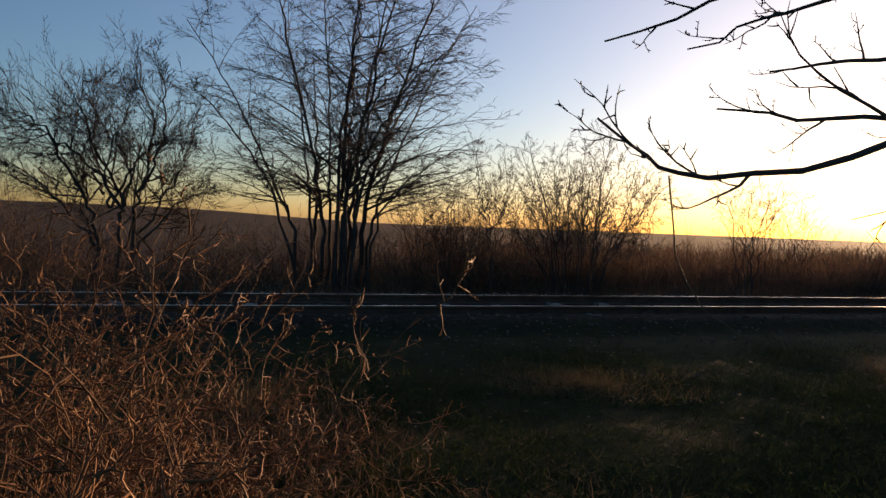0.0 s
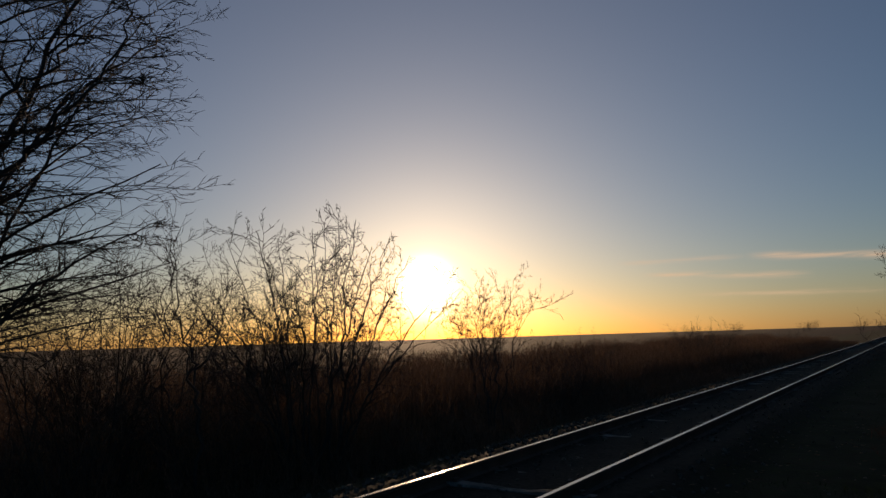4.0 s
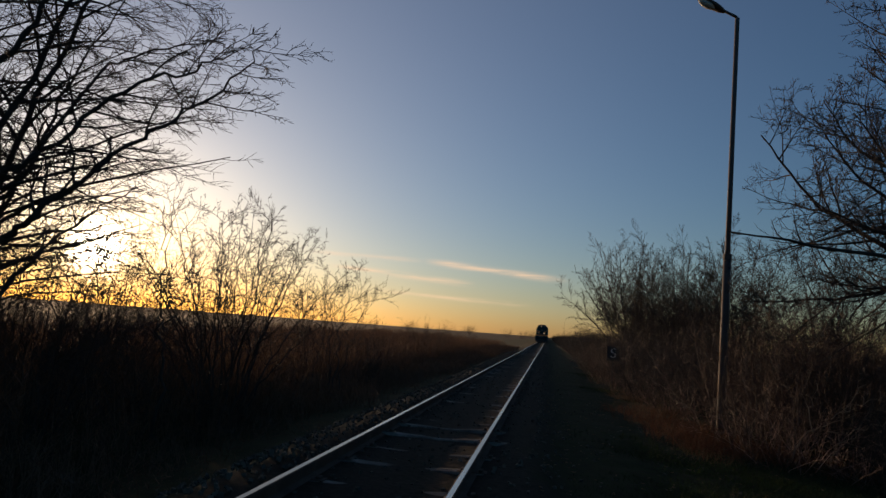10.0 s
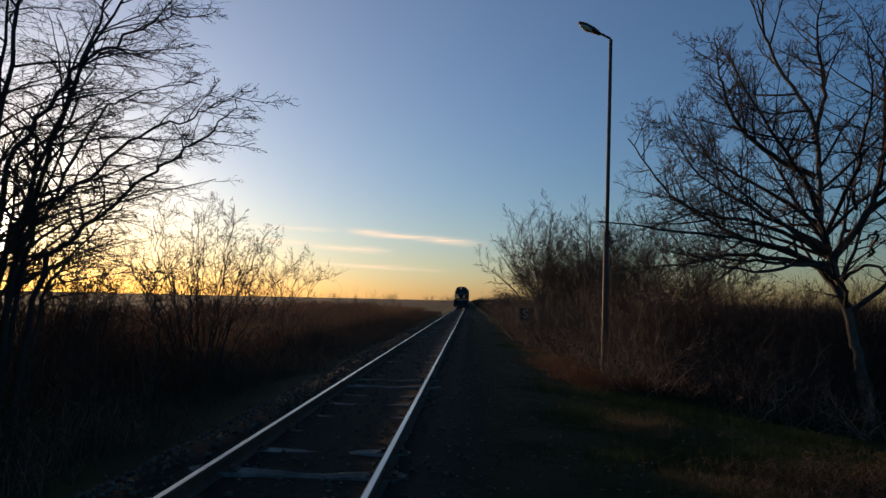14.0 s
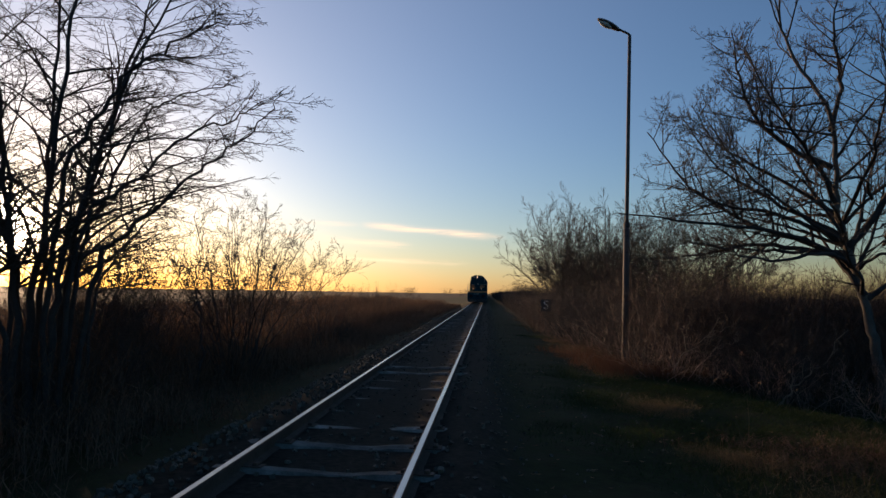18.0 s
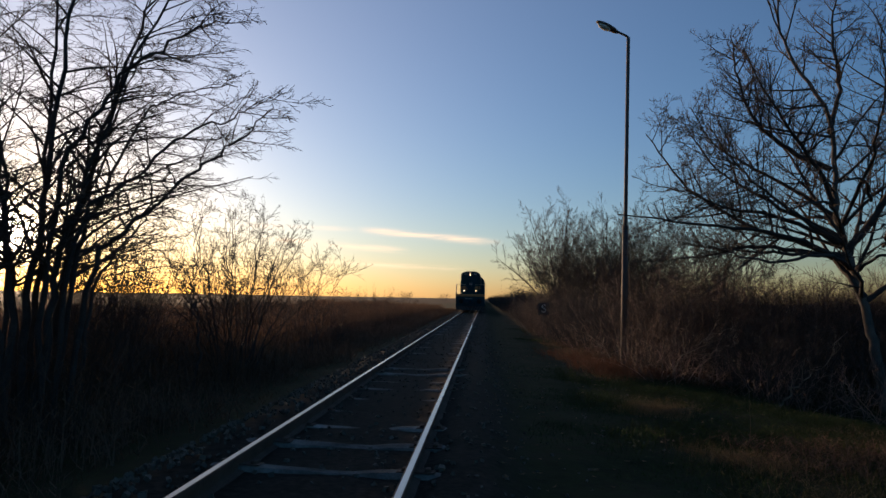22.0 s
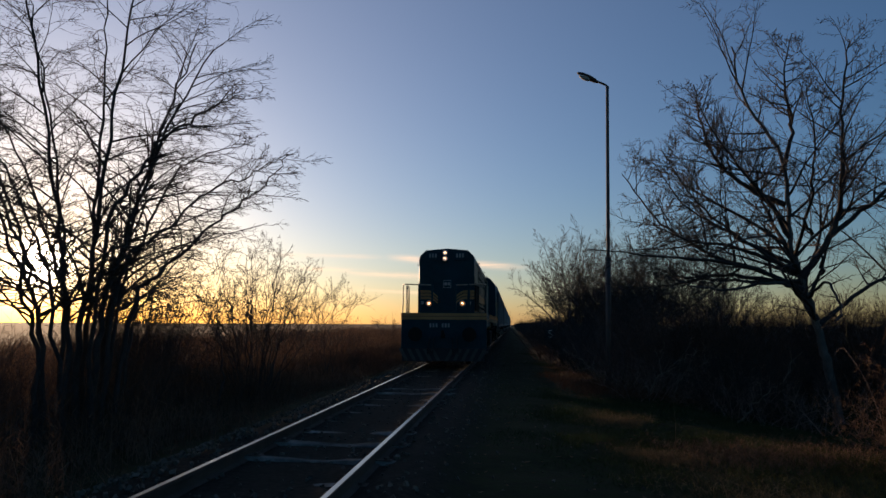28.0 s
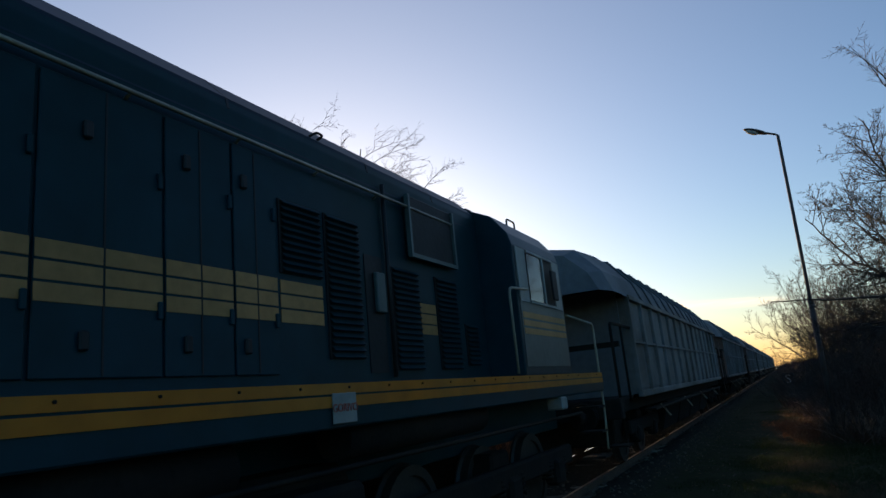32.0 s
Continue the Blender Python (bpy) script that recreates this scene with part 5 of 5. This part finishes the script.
    for y in (4.25, 6.1, 8.05, 9.75, 11.0):
        part("roof_seam", prism([(H + 0.002, 3.63), (H - 0.016, 3.715), (0.732, 3.916), (0, 3.978), (-0.732, 3.916), (-H + 0.016, 3.715), (-H - 0.002, 3.63), (0, 3.58)], y - 0.012, y + 0.012), SOOT_AND_SHADE, hood)
    # thin cover over the hood top that carries the painted sky sheen
    part("roof_sheen_sheet", prism([(H + 0.0012, 3.5), (H - 0.0168, 3.714), (0.7312, 3.915), (0, 3.977), (-0.7312, 3.915), (-H + 0.0168, 3.714), (-H - 0.0012, 3.5), (0, 3.57)], 0.953, 12.097), ROOF_SHEEN, hood, "dull blue-green roof sheet with the sky's sheen in its colour")
    # nose: wing stripes, badge, lamps, number panels
    y = 0.948
    for s in (-1, 1):
        for k, (za, zb) in enumerate(((2.445, 2.535), (2.335, 2.425), (2.225, 2.315))):
            rows = [((s * x, za), (s * x, zb)) for x in (0.95, 0.8, 0.62)]
            start = 0.62
            for i in range(1, 9):
                t = i / 8
                x = start - (0.5 - 0.05 * k) * t
                drop = (0.42 - 0.1 * k) * t * t + 0.02 * t
                w = (za - zb) * (1 - 0.62 * t)
                rows.append(((s * x, za - drop), (s * x, za - drop - w)))
            ob = part("wing_stripe", strip(rows), CREAM, hood, "cream stripe sweeping to a point")
            ob.matrix_local = pose(0, y, 0)
    part("badge", boxes((-0.12, 0.15, y - 0.012, y, 2.62, 2.88)), PAINT, hood)
    part("badge_rim", boxes((-0.12, 0.15, y - 0.016, y - 0.012, 2.62, 2.635), (-0.12, 0.15, y - 0.016, y - 0.012, 2.865, 2.88), (-0.12, -0.105, y - 0.016, y - 0.012, 2.635, 2.865), (0.135, 0.15, y - 0.016, y - 0.012, 2.635, 2.865)), PALE, hood, "pale painted badge outline")
    part("badge_mark", boxes((-0.08, 0.01, y - 0.016, y - 0.012, 2.70, 2.80), (0.04, 0.11, y - 0.016, y - 0.012, 2.70, 2.80)), PALE, hood, "pale painted mark")
    for x in (-0.6, 0.55):
        lamp = part("headlamp", disc((x, y - 0.03, 2.08), "y", 0.105, 0.07, 28, 0.012), CHROME, hood, "round headlamp in a chrome rim")
        part("lamp_glass", disc((x, y - 0.068, 2.08), "y", 0.082, 0.012, 24), LAMP_WARM, lamp, "warm lit lamp glass")
        part("bulb", disc((x, y - 0.077, 2.08), "y", 0.03, 0.012, 14), BULB, lamp, "bright bulb behind the lamp glass")
        s = -1 if x < 0 else 1
        mk = part("marker_lamp", disc((x + s * 0.24, y - 0.025, 2.1), "y", 0.05, 0.06, 18, 0.008), CHROME, hood)
        part("marker_glass", disc((x + s * 0.24, y - 0.058, 2.1), "y", 0.036, 0.01, 16), PANE, mk)
    casing = part("lamp_casing", boxes((-0.16, 0.06, y - 0.1, y + 0.05, 3.5, 3.95), bevel=0.04), PAINT, hood)
    for z in (3.62, 3.82):
        ring = part("lamp_ring", disc((-0.05, y - 0.105, z), "y", 0.092, 0.03, 24, 0.008), CHROME, casing)
        part("lamp_glass", disc((-0.05, y - 0.122, z), "y", 0.075, 0.012, 24), LAMP_HOT, ring, "bright lit lamp glass")
        part("bulb", disc((-0.05, y - 0.131, z), "y", 0.022, 0.012, 14), BULB, ring)
    for x0 in (-0.72, 0.22):
        board = part("number_panel", boxes((x0, x0 + 0.5, y - 0.03, y + 0.01, 3.56, 3.86), bevel=0.012), PAINT, hood)
        for i in range(3):
            part("number_bar", boxes((x0 + 0.11 + i * 0.1, x0 + 0.17 + i * 0.1, y - 0.036, y - 0.03, 3.66, 3.80)), LETTER, board, "white painted bar")
    part("nose_door", boxes((-0.3, 0.32, y - 0.012, y - 0.002, 1.8, 2.58), bevel=0.004), PAINT, hood)
    part("nose_latch", boxes((-0.27, -0.2, y - 0.03, y - 0.012, 2.1, 2.22)), SOOT_AND_SHADE, hood)
    # hood sides
    for s in (-1, 1):
        x = s * H
        pr = lambda d0, d1: sorted((x + s * d0, x + s * d1))  # noqa: E731
        a, b = pr(0.0, 0.02)
        grille = part("radiator_grille", boxes((a, b, 1.08, 3.27, 1.84, 2.78)), GRIME, hood, "black radiator grille")
        for i in range(15):
            c, d = pr(0.02, 0.04)
            part("grille_bar", boxes((c, d, 1.1, 3.25, 1.87 + i * 0.06, 1.895 + i * 0.06)), GRIME, grille)
        for i in range(4):
            c, d = pr(0.03, 0.05)
            part("grille_post", boxes((c, d, 1.08 + i * 0.725, 1.11 + i * 0.725, 1.84, 2.78)), GRIME, grille)
        part("cover_flap", boxes((*pr(0, 0.012), 1.02, 3.3, 2.82, 3.0), bevel=0.004), PAINT, hood)
        edges = [3.34, 4.2, 4.3, 5.1, 5.95, 6.75, 7.5, 8.04, 8.46]
        for i, (y0, y1) in enumerate(zip(edges, edges[1:])):
            if y1 - y0 < 0.2:
                part("door_post", boxes((*pr(0, 0.03), y0 + 0.01, y1 - 0.01, 1.8, 3.55), bevel=0.008), PAINT, hood)
                continue
            door = part("engine_door", boxes((*pr(0, 0.022), y0 + 0.012, y1 - 0.012, 1.84, 3.38), bevel=0.006), PAINT, hood)
            mid = (y0 + y1) / 2
            part("door_joint", boxes((*pr(0.022, 0.026), mid - 0.006, mid + 0.006, 1.85, 3.37)), SOOT_AND_SHADE, door)
            for z in (3.12, 2.02):
                part("latch", boxes((*pr(0.022, 0.05), mid - 0.14, mid - 0.085, z - 0.05, z + 0.05), bevel=0.01), SOOT_AND_SHADE, door, "black door latch")
            for z in (2.95, 2.2):
                part("hinge", boxes((*pr(0.02, 0.045), y1 - 0.05, y1 - 0.02, z - 0.05, z + 0.05), bevel=0.006), PAINT, door)
            for z0, z1 in ((2.41, 2.5), (2.305, 2.395), (2.2, 2.29)):
                for ya, yb in ((y0 + 0.014, mid - 0.007), (mid + 0.007, y1 - 0.014)):
                    part("door_stripe", boxes((*pr(0.022, 0.027), ya, yb, z0, z1)), CREAM, door, "cream painted stripe")
        louvre(hood, x, 8.5, 8.98, 2.55, 3.1, 11)
        louvre(hood, x, 9.03, 9.5, 1.95, 3.1, 22)
        for z0, z1 in ((2.41, 2.5), (2.305, 2.395), (2.2, 2.29)):
            part("door_stripe", boxes((*pr(0, 0.006), 8.5, 8.98, z0, z1)), CREAM, hood, "cream painted stripe")
            part("door_stripe", boxes((*pr(0, 0.006), 10.52, 10.84, z0, z1)), CREAM, hood, "cream painted stripe")
        # flat black plate: the open doorway's shade as colour, no real recess
        part("open_door_shade", boxes((*pr(0, 0.008), 9.58, 9.86, 1.84, 2.85)), SOOT_AND_SHADE, hood)
        part("ajar_door", boxes((*pr(0.01, 0.05), 9.7, 9.84, 2.35, 2.7), bevel=0.008), PAINT_OLD, hood)
        part("conduit", bar([(x + s * 0.03, 9.93, 1.8), (x + s * 0.03, 9.93, 3.55)], 0.02, 6), SOOT_AND_SHADE, hood)
        louvre(hood, x, 10.0, 10.5, 1.86, 2.8, 18)
        louvre(hood, x, 10.86, 11.34, 1.86, 2.8, 18)
        louvre(hood, x, 11.5, 11.82, 1.9, 2.35, 9)
        part("filter_screen", boxes((*pr(0, 0.06), 10.34, 11.28, 2.95, 3.55), bevel=0.012), SOOT_AND_SHADE, hood, "black filter screen")
        part("screen_frame", boxes((*pr(0.04, 0.085), 10.31, 11.31, 2.92, 2.96), (*pr(0.04, 0.085), 10.31, 10.345, 2.96, 3.55), (*pr(0.04, 0.085), 11.275, 11.31, 2.96, 3.55)), PAINT_OLD, hood)
        # rail along the roof edge, on brackets
        rail = part("roof_rail", bar([(x + s * 0.06, 0.98, 3.42), (x + s * 0.06, 11.3, 3.42)], 0.015, 6), RAILING, hood, "thin pale roof-edge rail")
        for i in range(12):
            part("bracket", bar([(x, 1.3 + i * 0.85, 3.39), (x + s * 0.06, 1.3 + i * 0.85, 3.42)], 0.012, 5), RAILING, rail)
        part("corner_plate", boxes((*pr(0, 0.012), 0.97, 1.14, 3.42, 3.62)), PALE, hood, "pale bare corner plate")
        for yy in (4.35, 9.0):
            part("lifting_eye", bar(rounded([(s * 0.86, yy, 3.74), (s * 0.96, yy, 3.77), (s * 0.96, yy + 0.1, 3.77), (s * 0.86, yy + 0.1, 3.74)], 0.04), 0.012, 6), SOOT_AND_SHADE, hood)
    part("exhaust_stack", boxes((-0.25, 0.25, 6.6, 7.5, 3.95, 4.09), bevel=0.03), SOOT_AND_SHADE, hood)
    part("roof_fan_cowl", disc((0, 2.2, 3.98), "z", 0.6, 0.1, 32, 0.02), SOOT_AND_SHADE, hood)
    # cab
    C = 1.38
    cab = part("cab", prism([(-C, 1.74), (C, 1.74), (C, 3.28), (C - 0.04, 3.42), (1.15, 3.66), (0.7, 3.87), (0, 3.95), (-0.7, 3.87), (-1.15, 3.66), (-C + 0.04, 3.42), (-C, 3.28)], 12.1, 13.92, 0.015), PAINT, top)
    for s in (-1, 1):
        x = s * C
        pr = lambda d0, d1: sorted((x + s * d0, x + s * d1))  # noqa: E731
        part("cab_side_panel", boxes((*pr(0, 0.008), 12.16, 13.86, 1.84, 2.6), bevel=0.003), PAINT_OLD, cab, "faded grey-green cab side")
        for yy in ((12.18, 12.5), (13.56, 13.84)):
            part("window_post", boxes((*pr(0, 0.014), *yy, 2.6, 3.26), bevel=0.004), PALE, cab, "pale grey window post")
        # black plate behind the pane paints the cab's unlit inside
        part("cab_interior_shade", boxes((*pr(0, 0.006), 12.52, 13.54, 2.62, 3.24)), SOOT_AND_SHADE, cab)
        win = part("side_window", boxes((*pr(0.008, 0.014), 12.55, 13.1, 2.64, 3.22)), PANE, cab, "dark glass sliding window")
        part("window_frame", boxes((*pr(0.012, 0.03), 13.08, 13.13, 2.62, 3.24), (*pr(0.012, 0.03), 12.52, 13.54, 2.6, 2.63), (*pr(0.012, 0.03), 12.52, 13.54, 3.23, 3.26)), PALE, win)
        part("mirror", boxes((*pr(0.05, 0.08), 13.3, 13.5, 2.7, 3.1), bevel=0.01), SOOT_AND_SHADE, cab)
        for z0, z1 in ((2.41, 2.48), (2.315, 2.385), (2.22, 2.29)):
            part("faded_stripe", boxes((*pr(0.008, 0.012), 12.2, 13.84, z0, z1)), CREAM, cab, "faded cream stripe")
        part("cab_handrail", bar(rounded([(x + s * 0.06, 11.7, 1.76), (x + s * 0.06, 11.7, 2.7), (x + s * 0.06, 12.3, 2.74)], 0.08), 0.016, 6), RAILING, top)
        part("rear_handrail", bar(rounded([(x, 14.0, 2.55), (x, 15.4, 2.5), (x, 15.4, 1.2), (x, 15.3, 0.6)], 0.1), 0.018, 6), RAILING, top)
        for i in range(3):
            part("rear_step", boxes((min(s * 1.05, s * 1.4), max(s * 1.05, s * 1.4), 15.0, 15.4, 0.5 + i * 0.36, 0.53 + i * 0.36)), GRIME, top)
        # front railings and steps
        part("front_railing", bar(rounded([(s * 0.4, 0.05, 2.66), (s * 1.3, 0.06, 2.69), (s * 1.405, 0.34, 2.69), (s * 1.41, 0.29, 1.38), (s * 1.41, 0.2, 1.27)], 0.08), 0.02, 8), RAILING, top, "pale tubular front handrail")
        part("railing_post", boxes((min(s * 0.78, s * 0.86), max(s * 0.78, s * 0.86), 0.03, 0.07, 1.74, 2.68), bevel=0.008), PAINT, top)
        part("railing_post", boxes((min(s * 0.36, s * 0.42), max(s * 0.36, s * 0.42), 0.03, 0.07, 1.74, 2.68), bevel=0.008), PAINT, top)
        part("step_railing", bar(rounded([(s * 1.39, 0.72, 1.26), (s * 1.39, 0.86, 1.4), (s * 1.39, 0.92, 2.68), (s * 1.39, 1.5, 2.7), (s * 1.39, 1.5, 1.76)], 0.12), 0.02, 8), RAILING, top, "pale tubular handrail by the steps")
        part("railing_stay", bar([(s * 1.39, 1.2, 1.74), (s * 1.39, 1.2, 2.7)], 0.018, 6), PAINT, top)
        part("step_well", boxes((min(s * 1.0, s * 1.41), max(s * 1.0, s * 1.41), 0.35, 0.67, 1.33, 1.72)), GRIME, sill)
        part("corner_plate", boxes((min(s * 1.3, s * 1.402), max(s * 1.3, s * 1.402), 0.062, 0.3, 0.6, 1.455), bevel=0.01), PAINT, front)
        for z0, z1 in ((1.525, 1.622), (1.636, 1.733)):
            part("front_stripe", boxes((min(s * 1.4, s * 1.408), max(s * 1.4, s * 1.408), -0.02, 0.3, z0, z1)), CREAM, front, "cream painted stripe")
        for i, z in enumerate((1.72, 1.32, 0.92, 0.52)):
            part("step", boxes((min(s * 1.05, s * 1.43), max(s * 1.05, s * 1.43), 0.36, 0.67, z, z + 0.03), bevel=0.006), PALE if i < 2 else GRIME, top)
        # air tanks, fuel tank, jack pads
        part("air_reservoir", bar([(s * 1.15, 6.2, 1.32), (s * 1.15, 7.7, 1.32)], 0.16, 18), GRIME, top)
        part("air_reservoir", bar([(s * 1.15, 8.75, 1.38), (s * 1.15, 11.1, 1.38)], 0.15, 18), GRIME, top)
        part("battery_box", boxes((min(s * 0.75, s * 1.3), max(s * 0.75, s * 1.3), 6.4, 7.4, 0.5, 1.1), bevel=0.04), GRIME, top)
        part("battery_box", boxes((min(s * 0.75, s * 1.3), max(s * 0.75, s * 1.3), 7.5, 8.9, 0.48, 1.1), bevel=0.04), GRIME, top)
        part("jacking_pad", boxes((min(s * 1.2, s * 1.42), max(s * 1.2, s * 1.42), 3.35, 3.6, 1.22, 1.46), bevel=0.02), PAD, top)
        part("jacking_pad", boxes((min(s * 1.2, s * 1.42), max(s * 1.2, s * 1.42), 13.2, 13.4, 1.3, 1.46), bevel=0.02), PALE, top)
        part("pipe", bar([(s * 1.3, 3.8, 1.2), (s * 1.3, 14.4, 1.2)], 0.02, 6), GRIME, top)
    part("cab_roof_bow", bar(rounded([(0.9, 13.35, 3.75), (0.9, 13.35, 3.93), (0.9, 13.65, 3.93), (0.9, 13.65, 3.75)], 0.05), 0.014, 6), SOOT_AND_SHADE, cab)
    part("cab_horn", boxes((0.55, 0.65, 12.6, 12.85, 3.84, 3.99), bevel=0.03), SOOT_AND_SHADE, cab)
    part("fuel_tank", boxes((-1.0, 1.0, 6.3, 9.2, 0.42, 1.2), bevel=0.1), GRIME, top)
    bogie(top, 1.9, (0, 1.6, 3.2))
    bogie(top, 10.4, (0, 1.6, 3.2))
    return top


def build_wagon():
    """A long covered goods wagon with ribbed sides; its front buffers touch y = 0."""
    top = holder("covered_wagon", pose(0, 60, 0), "long grey covered goods wagon with ribbed sides and dark roof", "goods wagon", "wagons of the train")
    L, y0, y1, W = 22.6, 2.4, 20.2, 1.4
    part("underframe", boxes((-1.15, 1.15, 0.55, L - 0.55, 1.0, 1.25), (-W, W, 0.5, 0.75, 0.95, 1.3), (-W, W, L - 0.75, L - 0.5, 0.95, 1.3), bevel=0.02), GRIME, top)
    part("body", prism([(-W + 0.06, 1.3), (W - 0.06, 1.3), (W - 0.06, 3.22), (-W + 0.06, 3.22)], y0, y1), HOPPER, top)
    for s in (-1, 1):
        pr = lambda a, b: sorted((s * a, s * b))  # noqa: E731
        n = 14
        for i in range(n + 1):
            y = y0 + 0.04 + (y1 - y0 - 0.08) * i / n
            part("rib", boxes((*pr(W - 0.06, W + 0.03), y - 0.045, y + 0.045, 1.32, 3.22), bevel=0.01), HOPPER, top)
            if i < n:
                w = (y1 - y0 - 0.08) / n
                for z0, z1 in ((1.4, 2.28), (2.36, 3.14)):
                    part("side_panel", boxes((*pr(W - 0.06, W - 0.035), y + 0.06, y + w - 0.06, z0, z1), bevel=0.008), HOPPER, top)
        part("middle_rail", boxes((*pr(W - 0.06, W + 0.015), y0, y1, 2.295, 2.345)), HOPPER, top)
        part("top_rail", boxes((*pr(W - 0.06, W + 0.05), y0, y1, 3.16, 3.26), bevel=0.01), HOPPER, top)
        part("bottom_rail", boxes((*pr(W - 0.06, W + 0.04), y0, y1, 1.24, 1.36), bevel=0.01), HOPPER, top)
        part("foot_board", boxes((*pr(1.2, 1.45), 3.5, L - 3.5, 0.93, 0.97)), GRIME, top)
        for yy in (0.7, L - 0.7):
            part("end_post", bar(rounded([(s * 1.36, yy, 0.6), (s * 1.36, yy, 2.6), (s * 1.36, y0 if yy < 5 else y1, 2.6)], 0.1), 0.03, 6), GRIME, top)
            part("end_post", bar([(s * 1.36, (yy + (y0 if yy < 5 else y1)) / 2, 1.2), (s * 1.36, (yy + (y0 if yy < 5 else y1)) / 2, 2.6)], 0.025, 6), GRIME, top)
            part("wagon_step", boxes((*pr(1.1, 1.42), yy - 0.2, yy + 0.2, 0.5, 0.53)), GRIME, top)
        for i in range(4):
            part("discharge_lever", bar([(s * 1.3, 5 + i * 4, 1.0), (s * 1.48, 5 + i * 4, 0.72)], 0.02, 5), RAILING, top)
        buffer(top, s * 0.87, 0.52, -1)
        buffer(top, s * 0.87, L - 0.52, 1)
    # hipped roof: long sloped sheets, sloping down to the open ends
    bm = bmesh.new()
    ring = [(-W - 0.03, 3.22), (-W + 0.14, 3.68), (-0.8, 4.22), (0, 4.38), (0.8, 4.22), (W - 0.14, 3.68), (W + 0.03, 3.22)]
    cuts = [(0.6, 0.0), (1.15, 0.9), (2.7, 1.0)] + [(2.7 + (19.9 - 2.7) * k / 8, 1.0) for k in range(1, 9)] + [(21.45, 0.9), (22.0, 0.0)]
    rows = []
    for y, k in cuts:
        rows.append([bm.verts.new((x * (1 if k else 0.9), y, 3.2 + (z - 3.22) * (k if k else 0.72))) for x, z in ring])
    for a, b in zip(rows, rows[1:]):
        for i in range(6):
            bm.faces.new((a[i], b[i], b[i + 1], a[i + 1]))
    bm.faces.new(rows[0])
    bm.faces.new(rows[-1][::-1])
    bmesh.ops.recalc_face_normals(bm, faces=bm.faces)
    roof = part("roof", bm, HOPPER_ROOF, top, "sooty dark wagon roof")
    for k in range(1, 14):
        y = 2.7 + 17.2 * k / 14
        part("roof_rib", bar([(x * 1.005, y, z + 0.01) for x, z in ring], 0.03, 5), HOPPER_ROOF, roof)
    part("end_wall", boxes((-1.2, 1.2, y0 - 0.06, y0, 1.3, 3.4)), HOPPER_ROOF, top)
    part("end_wall", boxes((-1.2, 1.2, y1, y1 + 0.06, 1.3, 3.4)), HOPPER_ROOF, top)
    for yy in (1.3, L - 1.3):
        part("end_platform", boxes((-1.35, 1.35, yy - 0.55, yy + 0.55, 1.26, 1.3)), GRIME, top)
        part("end_beam", boxes((-1.35, 1.35, yy - 0.05, yy + 0.05, 2.2, 2.3)), GRIME, top)
    # discharge hoppers, unseen, added to stop low sun passing under the wagon
    for i in range(4):
        ya = 6.3 + i * 2.55
        part("sun_block_hopper", prism([(-1.25, 1.0), (-1.05, 0.32), (1.05, 0.32), (1.25, 1.0)], ya, ya + 2.35, 0.02), GRIME, top)
    for ya in (1.9, 5.4, L - 6.0, L - 2.5):
        part("brake_box", boxes((-0.9, 0.9, ya, ya + 0.6, 0.4, 1.0), bevel=0.03), GRIME, top)
    bogie(top, 3.0, (0, 1.8), False)
    bogie(top, L - 4.8, (0, 1.8), False)
    return top, L


loco = build_locomotive()
wagon, PITCH = build_wagon()
TRAIN = [(loco, 0.0)] + [(wagon, 16.0)] + [(copy_thing(wagon, pose(0, 90 + i * 23, 0)), 16.0 + (i + 1) * PITCH) for i in range(8)]

# ---- what moves ----
TRAIN_ROWS = [(0.0, 257.9), (6.0, 213.4), (13.0, 161.4), (20.0, 109.2), (25.0, 71.9), (28.0, 49.65), (30.0, 35.03), (31.0, 27.8), (32.0, 20.61)]


def front_at(t):
    for (a, p), (b, q) in zip(TRAIN_ROWS, TRAIN_ROWS[1:]):
        if t <= b:
            return p + (q - p) * (t - a) / (b - a)
    return TRAIN_ROWS[-1][1]


def motions():
    for ob, back in TRAIN:
        walk(ob, [(t, pose(0, y + back, 0)) for t, y in TRAIN_ROWS])
    for axle, y, r in SPIN:
        walk(axle, [(i / 10, pose(0, y, r, math.degrees((front_at(0) - front_at(i / 10)) / r), 0, 0)) for i in range(321)])


motions()
